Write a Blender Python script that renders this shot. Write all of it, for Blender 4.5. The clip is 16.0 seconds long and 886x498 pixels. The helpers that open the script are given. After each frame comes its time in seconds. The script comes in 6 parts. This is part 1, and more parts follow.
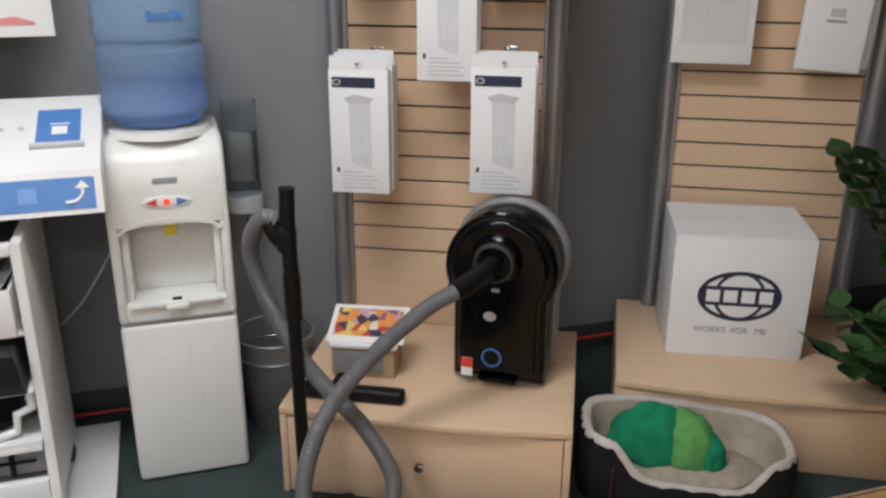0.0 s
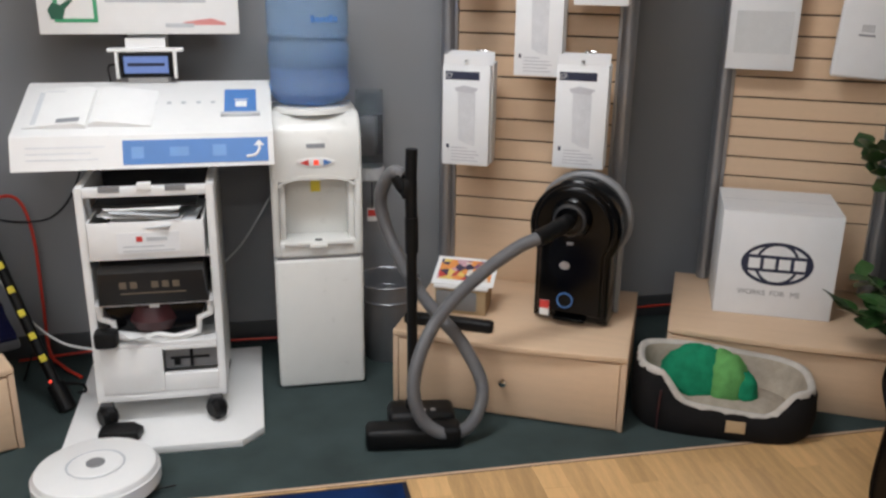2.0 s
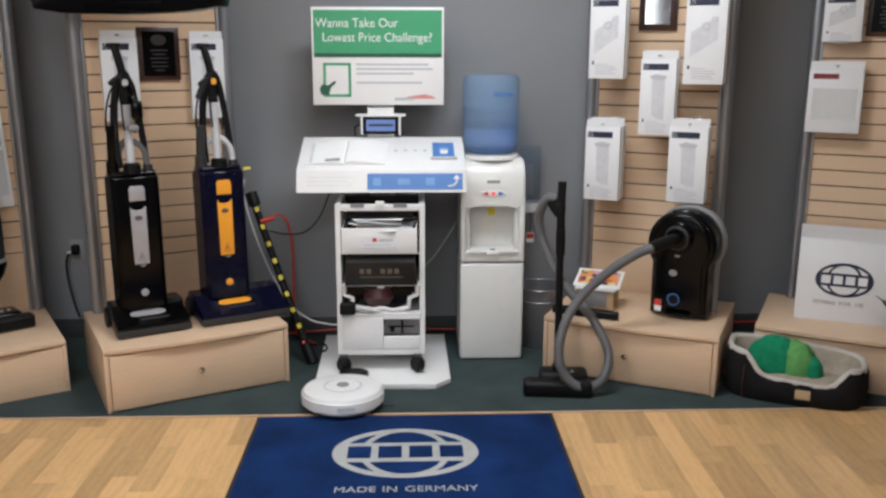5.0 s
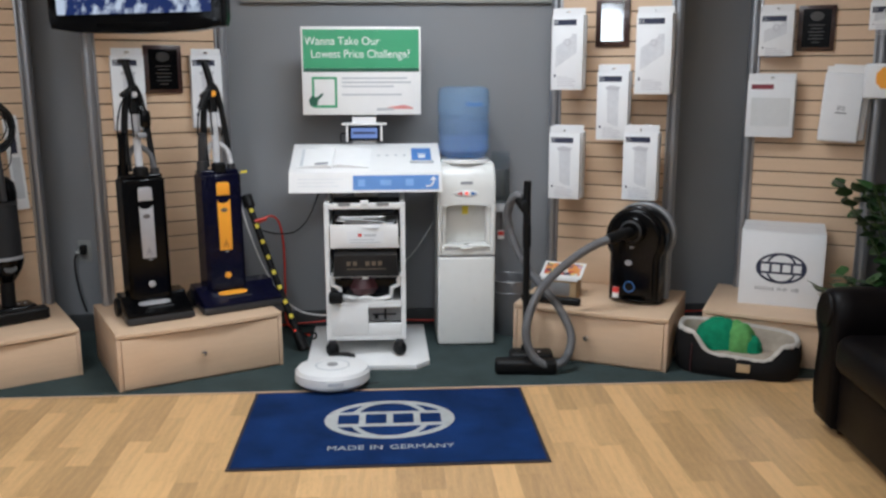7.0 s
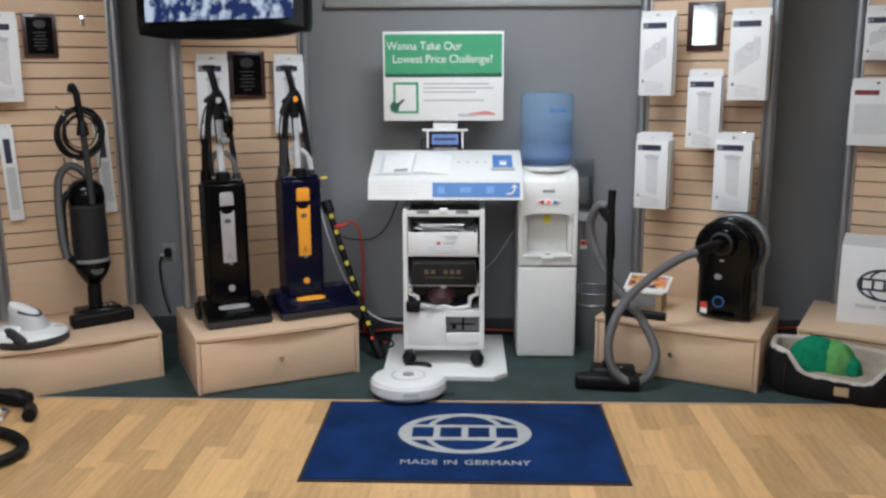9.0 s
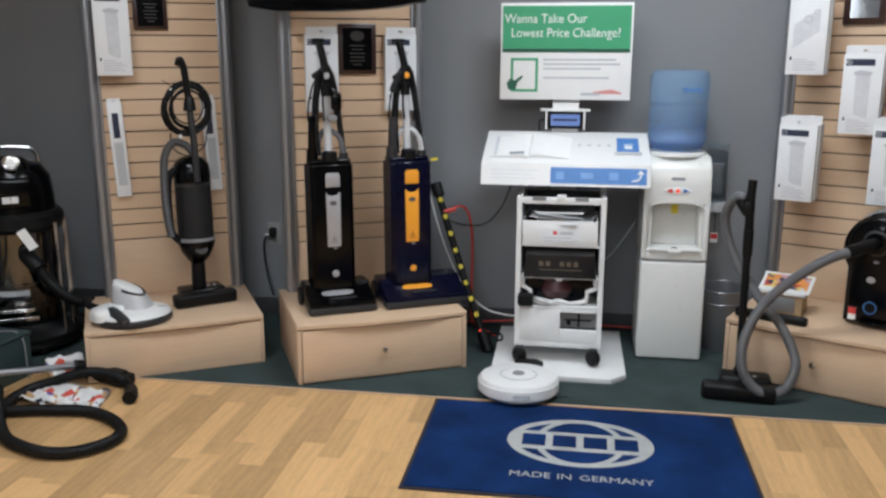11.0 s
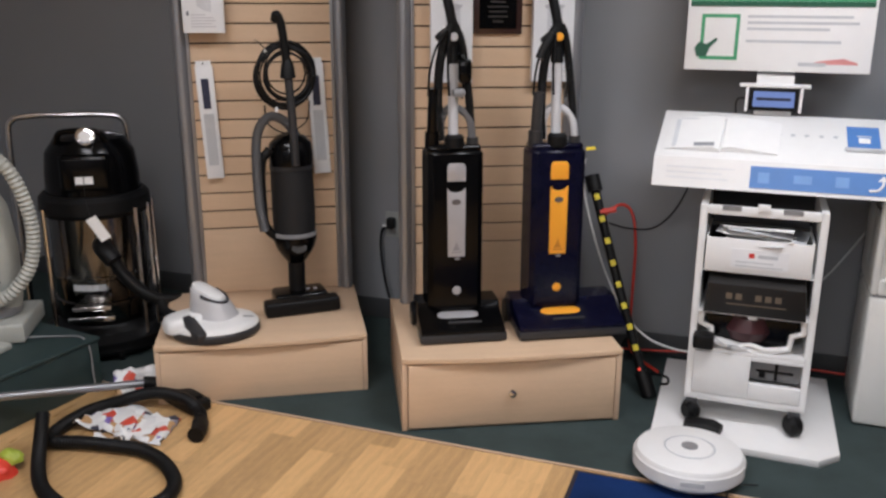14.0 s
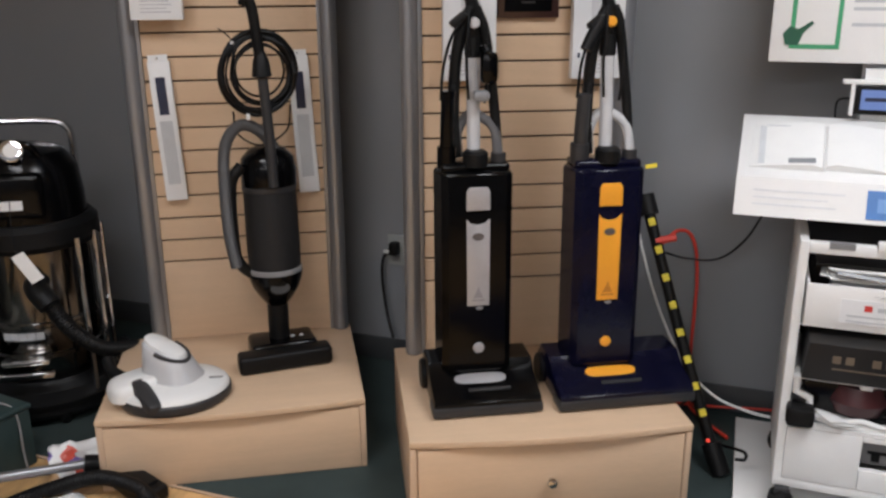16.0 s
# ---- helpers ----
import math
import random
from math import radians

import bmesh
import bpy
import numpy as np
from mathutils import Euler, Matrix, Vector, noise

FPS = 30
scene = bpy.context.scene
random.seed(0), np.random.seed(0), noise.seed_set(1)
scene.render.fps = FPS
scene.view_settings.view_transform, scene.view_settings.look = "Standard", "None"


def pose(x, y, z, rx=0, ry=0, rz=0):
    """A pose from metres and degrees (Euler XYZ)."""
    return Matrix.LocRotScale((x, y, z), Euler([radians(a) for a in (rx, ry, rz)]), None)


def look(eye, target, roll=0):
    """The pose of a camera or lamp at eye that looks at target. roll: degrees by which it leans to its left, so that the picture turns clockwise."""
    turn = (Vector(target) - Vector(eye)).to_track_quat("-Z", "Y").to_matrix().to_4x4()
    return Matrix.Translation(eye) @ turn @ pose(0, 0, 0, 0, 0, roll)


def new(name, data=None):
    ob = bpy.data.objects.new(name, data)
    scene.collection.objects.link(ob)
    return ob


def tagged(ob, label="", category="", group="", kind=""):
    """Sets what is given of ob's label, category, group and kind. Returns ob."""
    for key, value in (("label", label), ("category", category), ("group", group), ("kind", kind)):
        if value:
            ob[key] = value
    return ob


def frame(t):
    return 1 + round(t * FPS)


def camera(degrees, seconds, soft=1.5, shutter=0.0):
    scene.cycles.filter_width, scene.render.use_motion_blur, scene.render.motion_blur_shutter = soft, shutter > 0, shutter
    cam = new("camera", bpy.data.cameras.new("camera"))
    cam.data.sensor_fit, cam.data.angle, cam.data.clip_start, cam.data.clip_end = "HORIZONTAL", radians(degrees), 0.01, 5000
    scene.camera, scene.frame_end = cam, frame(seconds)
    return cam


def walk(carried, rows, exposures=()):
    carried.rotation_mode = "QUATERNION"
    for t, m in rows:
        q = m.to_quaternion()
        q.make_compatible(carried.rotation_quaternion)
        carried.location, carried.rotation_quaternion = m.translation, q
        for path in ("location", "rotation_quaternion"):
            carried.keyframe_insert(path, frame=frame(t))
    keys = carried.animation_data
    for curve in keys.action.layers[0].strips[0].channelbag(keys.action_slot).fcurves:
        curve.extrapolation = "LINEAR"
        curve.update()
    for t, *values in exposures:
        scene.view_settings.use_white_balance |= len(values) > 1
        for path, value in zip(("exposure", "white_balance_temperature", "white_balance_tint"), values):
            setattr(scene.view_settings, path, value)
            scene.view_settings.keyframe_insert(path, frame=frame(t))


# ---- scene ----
cam = camera(54.08, 16.0, soft=2.6)

PATH = [
    (0, (-0.013, 0.021, 1.475), (0.548, 1.811, 0.779), 0.3),
    (0.5, (-0.022, -0.107, 1.445), (0.392, 1.725, 0.757), 0.2),
    (1, (-0.044, -0.170, 1.415), (0.371, 1.650, 0.699), 1.3),
    (1.5, (-0.135, -0.352, 1.423), (0.270, 1.487, 0.750), 1.7),
    (2, (-0.209, -0.578, 1.457), (0.177, 1.279, 0.823), 0.8),
    (2.5, (-0.216, -0.794, 1.454), (0.086, 1.100, 0.887), 0.3),
    (3, (-0.222, -1.020, 1.473), (-0.076, 0.896, 0.920), 0.7),
    (3.5, (-0.276, -1.196, 1.478), (-0.215, 0.733, 0.952), 1.1),
    (4, (-0.380, -1.372, 1.486), (-0.321, 0.555, 0.954), -0.3),
    (4.2, (-0.413, -1.434, 1.489), (-0.355, 0.500, 0.981), -0.2),
    (6.5, (-0.450, -2.174, 1.444), (-0.332, -0.223, 1.022), 0.3),
    (7, (-0.452, -2.183, 1.442), (-0.330, -0.228, 1.038), -0.1),
    (7.5, (-0.453, -2.145, 1.451), (-0.369, -0.187, 1.056), -0.1),
    (8, (-0.450, -2.121, 1.454), (-0.495, -0.162, 1.056), 0.1),
    (8.5, (-0.442, -2.095, 1.459), (-0.494, -0.137, 1.055), -0.0),
    (9, (-0.434, -2.090, 1.449), (-0.502, -0.131, 1.054), -0.2),
    (9.5, (-0.439, -2.045, 1.442), (-0.517, -0.088, 1.035), -0.2),
    (10, (-0.454, -1.997, 1.445), (-0.637, -0.050, 1.025), -0.7),
    (12.5, (-0.573, -1.398, 1.449), (-0.964, 0.493, 0.929), -0.2),
    (13, (-0.581, -1.238, 1.436), (-1.070, 0.624, 0.897), -1.6),
    (13.5, (-0.589, -1.004, 1.444), (-1.203, 0.827, 0.924), -0.5),
    (14, (-0.638, -0.891, 1.468), (-1.282, 0.917, 0.907), 0.2),
    (14.5, (-0.762, -0.727, 1.471), (-1.251, 1.130, 0.912), 1.0),
    (15, (-0.868, -0.618, 1.486), (-1.309, 1.241, 0.894), 1.3),
    (15.5, (-0.908, -0.467, 1.461), (-1.414, 1.363, 0.834), -0.7),
    (16, (-0.911, -0.237, 1.446), (-1.561, 1.558, 0.848), -0.3),
]
walk(cam, [(t, look(eye, target, roll)) for t, eye, target, roll in PATH],
     exposures=[(0, -0.05, 6380, 12), (2.0, -0.01, 6350, 12), (4.2, -0.02, 6330, 12), (6.5, -0.02, 5960, 10), (10.5, -0.03, 5960, 9), (12.5, -0.05, 6110, 10), (14.0, -0.02, 6310, 16), (16.0, -0.05, 6330, 14)])

# ---- world and light ----
world = bpy.data.worlds.new("world")
scene.world = world
world.use_nodes = True
world.node_tree.nodes["Background"].inputs[0].default_value = (0.9, 0.95, 1.0, 1)
world.node_tree.nodes["Background"].inputs[1].default_value = 0.05

CEIL = 2.75
WALL_Y = 2.66
# all assumed above the view; the rear two are added as fill light
TROFFERS = [(-0.18, 1.2, 38), (-2.0, 0.15, 27), (-0.6, -1.6, 32), (-1.9, -3.5, 28), (0.1, -3.7, 22)]


def troffer_lamp(x, y, watts):
    data = bpy.data.lights.new("ceiling_lamp", "AREA")
    data.shape, data.size, data.size_y, data.energy = "RECTANGLE", 1.15, 0.55, watts
    data.color = (0.95, 0.98, 1.0)
    ob = new("ceiling_lamp", data)
    ob.matrix_basis = pose(x, y, CEIL - 0.03)
    return ob


for lamp_x, lamp_y, lamp_w in TROFFERS:
    troffer_lamp(lamp_x, lamp_y, lamp_w)


# ---- materials ----
def mat(name, color, rough=0.5, metal=0.0, vary=0.12, scale=18.0, bump=0.0, fine=220.0, stretch=(1, 1, 1), coat=0.0, random=0.0, spec=0.5):
    """Surface with tone varied at two scales, uneven gloss and fine relief."""
    m = bpy.data.materials.new(name)
    m.use_nodes = True
    nt = m.node_tree
    nodes, links = nt.nodes, nt.links
    p = nodes["Principled BSDF"]
    p.inputs["Metallic"].default_value = metal
    p.inputs["Coat Weight"].default_value = coat
    p.inputs["Specular IOR Level"].default_value = spec
    co = nodes.new("ShaderNodeTexCoord")
    mp = nodes.new("ShaderNodeMapping")
    mp.inputs["Scale"].default_value = stretch
    links.new(co.outputs["Object"], mp.inputs["Vector"])
    big = nodes.new("ShaderNodeTexNoise")
    big.inputs["Scale"].default_value, big.inputs["Detail"].default_value = scale, 4
    small = nodes.new("ShaderNodeTexNoise")
    small.inputs["Scale"].default_value, small.inputs["Detail"].default_value = fine, 3
    for n in (big, small):
        links.new(mp.outputs["Vector"], n.inputs["Vector"])
    mix = nodes.new("ShaderNodeMath")
    mix.operation = "MULTIPLY_ADD"
    mix.inputs[1].default_value = 0.45
    links.new(small.outputs["Fac"], mix.inputs[0])
    half = nodes.new("ShaderNodeMath")
    half.operation = "MULTIPLY"
    half.inputs[1].default_value = 0.55
    links.new(big.outputs["Fac"], half.inputs[0])
    links.new(half.outputs[0], mix.inputs[2])
    last = mix.outputs[0]
    if random:
        info = nodes.new("ShaderNodeObjectInfo")
        geo = nodes.new("ShaderNodeNewGeometry")
        both = nodes.new("ShaderNodeMath")
        both.operation = "ADD"
        links.new(info.outputs["Random"], both.inputs[0])
        links.new(geo.outputs["Random Per Island"], both.inputs[1])
        frac = nodes.new("ShaderNodeMath")
        frac.operation = "FRACT"
        links.new(both.outputs[0], frac.inputs[0])
        add = nodes.new("ShaderNodeMath")
        add.operation = "MULTIPLY_ADD"
        add.inputs[1].default_value = random
        links.new(frac.outputs[0], add.inputs[0])
        links.new(last, add.inputs[2])
        sub = nodes.new("ShaderNodeMath")
        sub.operation = "SUBTRACT"
        sub.inputs[1].default_value = random / 2
        links.new(add.outputs[0], sub.inputs[0])
        last = sub.outputs[0]
    ramp = nodes.new("ShaderNodeValToRGB")
    ramp.color_ramp.elements[0].position, ramp.color_ramp.elements[1].position = 0.28, 0.72
    ramp.color_ramp.elements[0].color = (*[c * (1 - vary) for c in color], 1)
    ramp.color_ramp.elements[1].color = (*[min(0.95, c * (1 + vary)) for c in color], 1)
    links.new(last, ramp.inputs[0])
    links.new(ramp.outputs[0], p.inputs["Base Color"])
    gl = nodes.new("ShaderNodeMapRange")
    gl.inputs["To Min"].default_value, gl.inputs["To Max"].default_value = max(0.02, rough - 0.08), min(1, rough + 0.08)
    links.new(big.outputs["Fac"], gl.inputs["Value"])
    links.new(gl.outputs[0], p.inputs["Roughness"])
    if bump:
        b = nodes.new("ShaderNodeBump")
        b.inputs["Strength"].default_value, b.inputs["Distance"].default_value = bump, 0.002
        links.new(small.outputs["Fac"], b.inputs["Height"])
        links.new(b.outputs[0], p.inputs["Normal"])
    return m


def glass(name, color, rough=0.03, ior=1.3):
    m = bpy.data.materials.new(name)
    m.use_nodes = True
    p = m.node_tree.nodes["Principled BSDF"]
    p.inputs["Base Color"].default_value = (*color, 1)
    p.inputs["Roughness"].default_value = rough
    p.inputs["Transmission Weight"].default_value = 1.0
    p.inputs["IOR"].default_value = ior
    return m


def milky(name, color, rough, clear, ior=1.1):
    m = glass(name, color, rough, ior)
    m.node_tree.nodes["Principled BSDF"].inputs["Transmission Weight"].default_value = clear
    return m


def glow(name, color, strength):
    m = bpy.data.materials.new(name)
    m.use_nodes = True
    p = m.node_tree.nodes["Principled BSDF"]
    p.inputs["Base Color"].default_value = (*color, 1)
    p.inputs["Emission Color"].default_value = (*color, 1)
    p.inputs["Emission Strength"].default_value = strength
    p.inputs["Roughness"].default_value = 0.15
    return m


WALL = mat("grey wall paint", (0.226, 0.233, 0.247), 0.6, vary=0.06, scale=2.5, bump=0.15, fine=400)
CEILING = mat("ceiling tile", (0.7, 0.7, 0.68), 0.9, vary=0.05, bump=0.3)
CARPET = mat("dark green carpet", (0.047, 0.065, 0.064), 0.95, vary=0.35, scale=5, bump=1.0, fine=500, spec=0.1)
BASE = mat("dark cove base", (0.05, 0.053, 0.056), 0.6)
PLANK = mat("oak laminate", (0.56, 0.347, 0.156), 0.3, vary=0.27, scale=7, fine=40, stretch=(6, 0.6, 6), bump=0.04, random=0.4)
MAPLE = mat("maple laminate", (0.642, 0.462, 0.308), 0.38, vary=0.07, scale=6, fine=60, stretch=(0.7, 6, 6), bump=0.03, random=0.1)
GROOVE = mat("dark groove", (0.05, 0.035, 0.025), 0.8)
EDGE = mat("maple edge band", (0.58, 0.415, 0.285), 0.45, vary=0.08)
STEEL = mat("brushed grey metal", (0.34, 0.35, 0.37), 0.36, 0.75, vary=0.08, stretch=(8, 8, 0.5))
CHROME = mat("chrome", (0.75, 0.75, 0.75), 0.12, 1.0, vary=0.05)
BLACK = mat("gloss black plastic", (0.002, 0.002, 0.0023), 0.16, vary=0.3, spec=0.22)
MATTE = mat("matt black plastic", (0.005, 0.005, 0.0053), 0.45, vary=0.25, bump=0.15, spec=0.22)
NAVY = mat("dark navy plastic", (0.003, 0.0032, 0.014), 0.18, vary=0.3, spec=0.24)
DGREY = mat("charcoal plastic", (0.026, 0.026, 0.028), 0.45, vary=0.15, bump=0.1)
GREY = mat("mid grey plastic", (0.22, 0.22, 0.225), 0.4, vary=0.1)
DHOSE = mat("dark grey hose", (0.07, 0.07, 0.073), 0.42, vary=0.12)
HOSE = mat("grey ribbed hose", (0.125, 0.125, 0.13), 0.42, vary=0.12)
SILVER = mat("silver plastic", (0.42, 0.41, 0.42), 0.35, 0.3, vary=0.08)
ORANGE = mat("orange plastic", (0.85, 0.36, 0.03), 0.35, vary=0.06)
WHITE = mat("white plastic", (0.78, 0.78, 0.77), 0.35, vary=0.03)
CREAM = mat("cooler white plastic", (0.72, 0.72, 0.69), 0.3, vary=0.03)
CARD = mat("white card", (0.76, 0.77, 0.78), 0.55, vary=0.03, bump=0.05)
PAPER = mat("printed paper", (0.8, 0.8, 0.79), 0.6, vary=0.03)
INKGREY = mat("pale grey print", (0.50, 0.52, 0.54), 0.6, vary=0.08)
INKMID = mat("grey print", (0.24, 0.25, 0.27), 0.6, vary=0.1)
INKNAVY = mat("navy print", (0.018, 0.024, 0.055), 0.5, vary=0.15)
INKRED = mat("red print", (0.62, 0.05, 0.04), 0.5)
INKROSE = mat("faded red print", (0.62, 0.25, 0.24), 0.5)
INKMAROON = mat("maroon print", (0.2, 0.02, 0.03), 0.5)
INKBLUE = mat("blue print", (0.07, 0.20, 0.50), 0.35, vary=0.08)
INKGREEN = mat("green print", (0.06, 0.33, 0.16), 0.35, vary=0.05)
INKDGREEN = mat("dark green print", (0.02, 0.10, 0.06), 0.4)
YELLOW = mat("yellow tape", (0.80, 0.66, 0.06), 0.5)
RED = mat("red rubber", (0.65, 0.05, 0.03), 0.4)
MATBLUE = mat("blue mat pile", (0.007, 0.026, 0.100), 0.95, vary=0.65, scale=5, bump=1.0, fine=600, spec=0.1)
MATEDGE = mat("dark mat rubber", (0.014, 0.012, 0.02), 0.8, bump=0.3)
MATGREY = mat("pale grey mat pile", (0.42, 0.43, 0.42), 0.95, vary=0.2, scale=20, bump=1.0, fine=600, spec=0.1)
LEATHER = mat("dark brown leather", (0.003, 0.0022, 0.0024), 0.42, vary=0.35, scale=8, bump=0.5, fine=160, spec=0.14)
SUEDE = mat("black suede cloth", (0.009, 0.0085, 0.009), 0.9, vary=0.3, scale=9, bump=0.6, spec=0.2)
FLEECE = mat("cream fleece", (0.50, 0.465, 0.42), 1.0, vary=0.2, scale=40, bump=1.0, fine=300, spec=0.1)
# the bed's inner fleece, its colour darkened to stand for shade
SHADED_LINING = mat("shade-darkened fleece lining", (0.36, 0.31, 0.25), 1.0, vary=0.25, scale=30, bump=1.0, fine=260, spec=0.1)
GREENKNIT = mat("green knit", (0.015, 0.22, 0.11), 0.95, vary=0.3, scale=30, bump=1.0, fine=500, spec=0.1)
LIMEKNIT = mat("light green knit", (0.12, 0.33, 0.10), 0.95, vary=0.3, scale=30, bump=1.0, fine=500, spec=0.1)
LEAF = mat("dark green leaf", (0.028, 0.075, 0.02), 0.3, vary=0.4, scale=12, random=0.4)
STEM = mat("green stem", (0.06, 0.09, 0.03), 0.6)
CLAY = mat("dark pot", (0.03, 0.03, 0.03), 0.5)
WALNUT = mat("dark walnut plaque", (0.035, 0.014, 0.012), 0.3, vary=0.4, scale=4, stretch=(1, 1, 8), coat=0.3)
ENGRAVE = mat("engraved silver", (0.055, 0.052, 0.05), 0.4, 0.5)
MIRROR = mat("mirror plate", (0.82, 0.82, 0.82), 0.06, 1.0, vary=0.03)
BROWN = mat("dark brown card", (0.009, 0.008, 0.0075), 0.5, vary=0.2)
GOLD = mat("gold print", (0.17, 0.13, 0.09), 0.45)
KRAFT = mat("kraft card", (0.42, 0.30, 0.17), 0.7, vary=0.12)
TRIM = mat("pale wall trim", (0.30, 0.31, 0.30), 0.5)
BINGREEN = mat("dark green plastic", (0.022, 0.042, 0.042), 0.55, vary=0.15)
MAROON = mat("dark maroon plastic", (0.05, 0.012, 0.015), 0.4)
SCREEN = glow("tablet screen", (0.12, 0.18, 0.38), 0.4)
TUBELIGHT = glow("lamp diffuser", (1.0, 0.97, 0.9), 3.0)
LED = glow("red light", (0.9, 0.08, 0.05), 0.6)
BOTTLE = milky("blue bottle plastic", (0.62, 0.78, 0.95), 0.12, 0.86)
WATER = milky("blue water", (0.36, 0.58, 0.90), 0.08, 0.75)
PANE = glass("window glass", (1, 1, 1), 0.0, 1.05)
DAYLIGHT = glow("daylight", (0.92, 0.96, 1.0), 2.5)
CUPS = glass("smoked clear plastic", (0.72, 0.78, 0.82), 0.15, 1.12)


def patchwork(name, scale, colours):
    """Small irregular patches of colour, as in a printed picture."""
    m = bpy.data.materials.new(name)
    m.use_nodes = True
    nt = m.node_tree
    co = nt.nodes.new("ShaderNodeTexCoord")
    v = nt.nodes.new("ShaderNodeTexVoronoi")
    v.inputs["Scale"].default_value = scale
    nt.links.new(co.outputs["Object"], v.inputs["Vector"])
    sep = nt.nodes.new("ShaderNodeSeparateColor")
    nt.links.new(v.outputs["Color"], sep.inputs[0])
    r = nt.nodes.new("ShaderNodeValToRGB")
    r.color_ramp.interpolation = "CONSTANT"
    for k, c in enumerate(colours):
        e = r.color_ramp.elements[k] if k < 2 else r.color_ramp.elements.new(k / len(colours))
        e.position, e.color = k / len(colours), (*c, 1)
    nt.links.new(sep.outputs[0], r.inputs[0])
    p = nt.nodes["Principled BSDF"]
    nt.links.new(r.outputs[0], p.inputs["Base Color"])
    p.inputs["Roughness"].default_value = 0.35
    return m


PICTURE = patchwork("colour picture", 38, [(0.5, 0.06, 0.05), (0.75, 0.3, 0.08), (0.75, 0.55, 0.15), (0.06, 0.05, 0.09), (0.6, 0.35, 0.4), (0.25, 0.12, 0.2), (0.7, 0.65, 0.6)])
FLYER = patchwork("flyer picture", 27, [(0.75, 0.75, 0.74), (0.72, 0.72, 0.73), (0.74, 0.74, 0.73), (0.6, 0.08, 0.05), (0.72, 0.72, 0.72), (0.22, 0.2, 0.24), (0.05, 0.05, 0.07), (0.73, 0.73, 0.73), (0.2, 0.14, 0.4), (0.7, 0.7, 0.71), (0.5, 0.3, 0.14), (0.74, 0.74, 0.74)])

# ---- shapes ----
def box(sx, sy, sz, c=(0, 0, 0), bev=0.0, seg=2, rot=None):
    bm = bmesh.new()
    bmesh.ops.create_cube(bm, size=1)
    bmesh.ops.scale(bm, vec=(sx, sy, sz), verts=bm.verts)
    if bev:
        bmesh.ops.bevel(bm, geom=bm.edges[:], offset=min(bev, 0.49 * min(sx, sy, sz)), segments=seg, profile=0.5, affect="EDGES")
    if rot:
        bm.transform(pose(0, 0, 0, *rot))
    bmesh.ops.translate(bm, vec=c, verts=bm.verts)
    return bm


def span(x0, x1, y0, y1, z0, z1, bev=0.0, seg=2):
    return box(x1 - x0, y1 - y0, z1 - z0, ((x0 + x1) / 2, (y0 + y1) / 2, (z0 + z1) / 2), bev, seg)


def join(*bms):
    out = bmesh.new()
    for bm in bms:
        me = bpy.data.meshes.new("part")
        bm.to_mesh(me)
        out.from_mesh(me)
        bm.free()
        bpy.data.meshes.remove(me)
    return out


def moved(bm, m):
    bm.transform(m)
    return bm


def lathe(profile, seg=28, m=None):
    bm = bmesh.new()
    rings = []
    for r, z in profile:
        if r < 1e-5:
            rings.append([bm.verts.new((0, 0, z))])
        else:
            rings.append([bm.verts.new((r * math.cos(2 * math.pi * k / seg), r * math.sin(2 * math.pi * k / seg), z)) for k in range(seg)])
    for a, b in zip(rings, rings[1:]):
        for k in range(seg):
            j = (k + 1) % seg
            if len(a) == 1 and len(b) == 1:
                continue
            if len(a) == 1:
                bm.faces.new((a[0], b[j], b[k]))
            elif len(b) == 1:
                bm.faces.new((a[k], a[j], b[0]))
            else:
                bm.faces.new((a[k], a[j], b[j], b[k]))
    bmesh.ops.recalc_face_normals(bm, faces=bm.faces[:])
    if m is not None:
        bm.transform(m)
    return bm


def rod(r, h, m=None, bev=0.002, seg=24):
    b = min(bev, r * 0.4, h * 0.4)
    return lathe([(0, 0), (r - b, 0), (r, b), (r, h - b), (r - b, h), (0, h)], seg, m)


def smooth_path(points, steps=8):
    pts = [Vector(p) for p in points]
    pts = [2 * pts[0] - pts[1]] + pts + [2 * pts[-1] - pts[-2]]
    out = []
    for a, b, c, d in zip(pts, pts[1:], pts[2:], pts[3:]):
        for k in range(steps):
            t = k / steps
            out.append(0.5 * ((2 * b) + (c - a) * t + (2 * a - 5 * b + 4 * c - d) * t * t + (3 * b - a - 3 * c + d) * t ** 3))
    out.append(pts[-2])
    return out


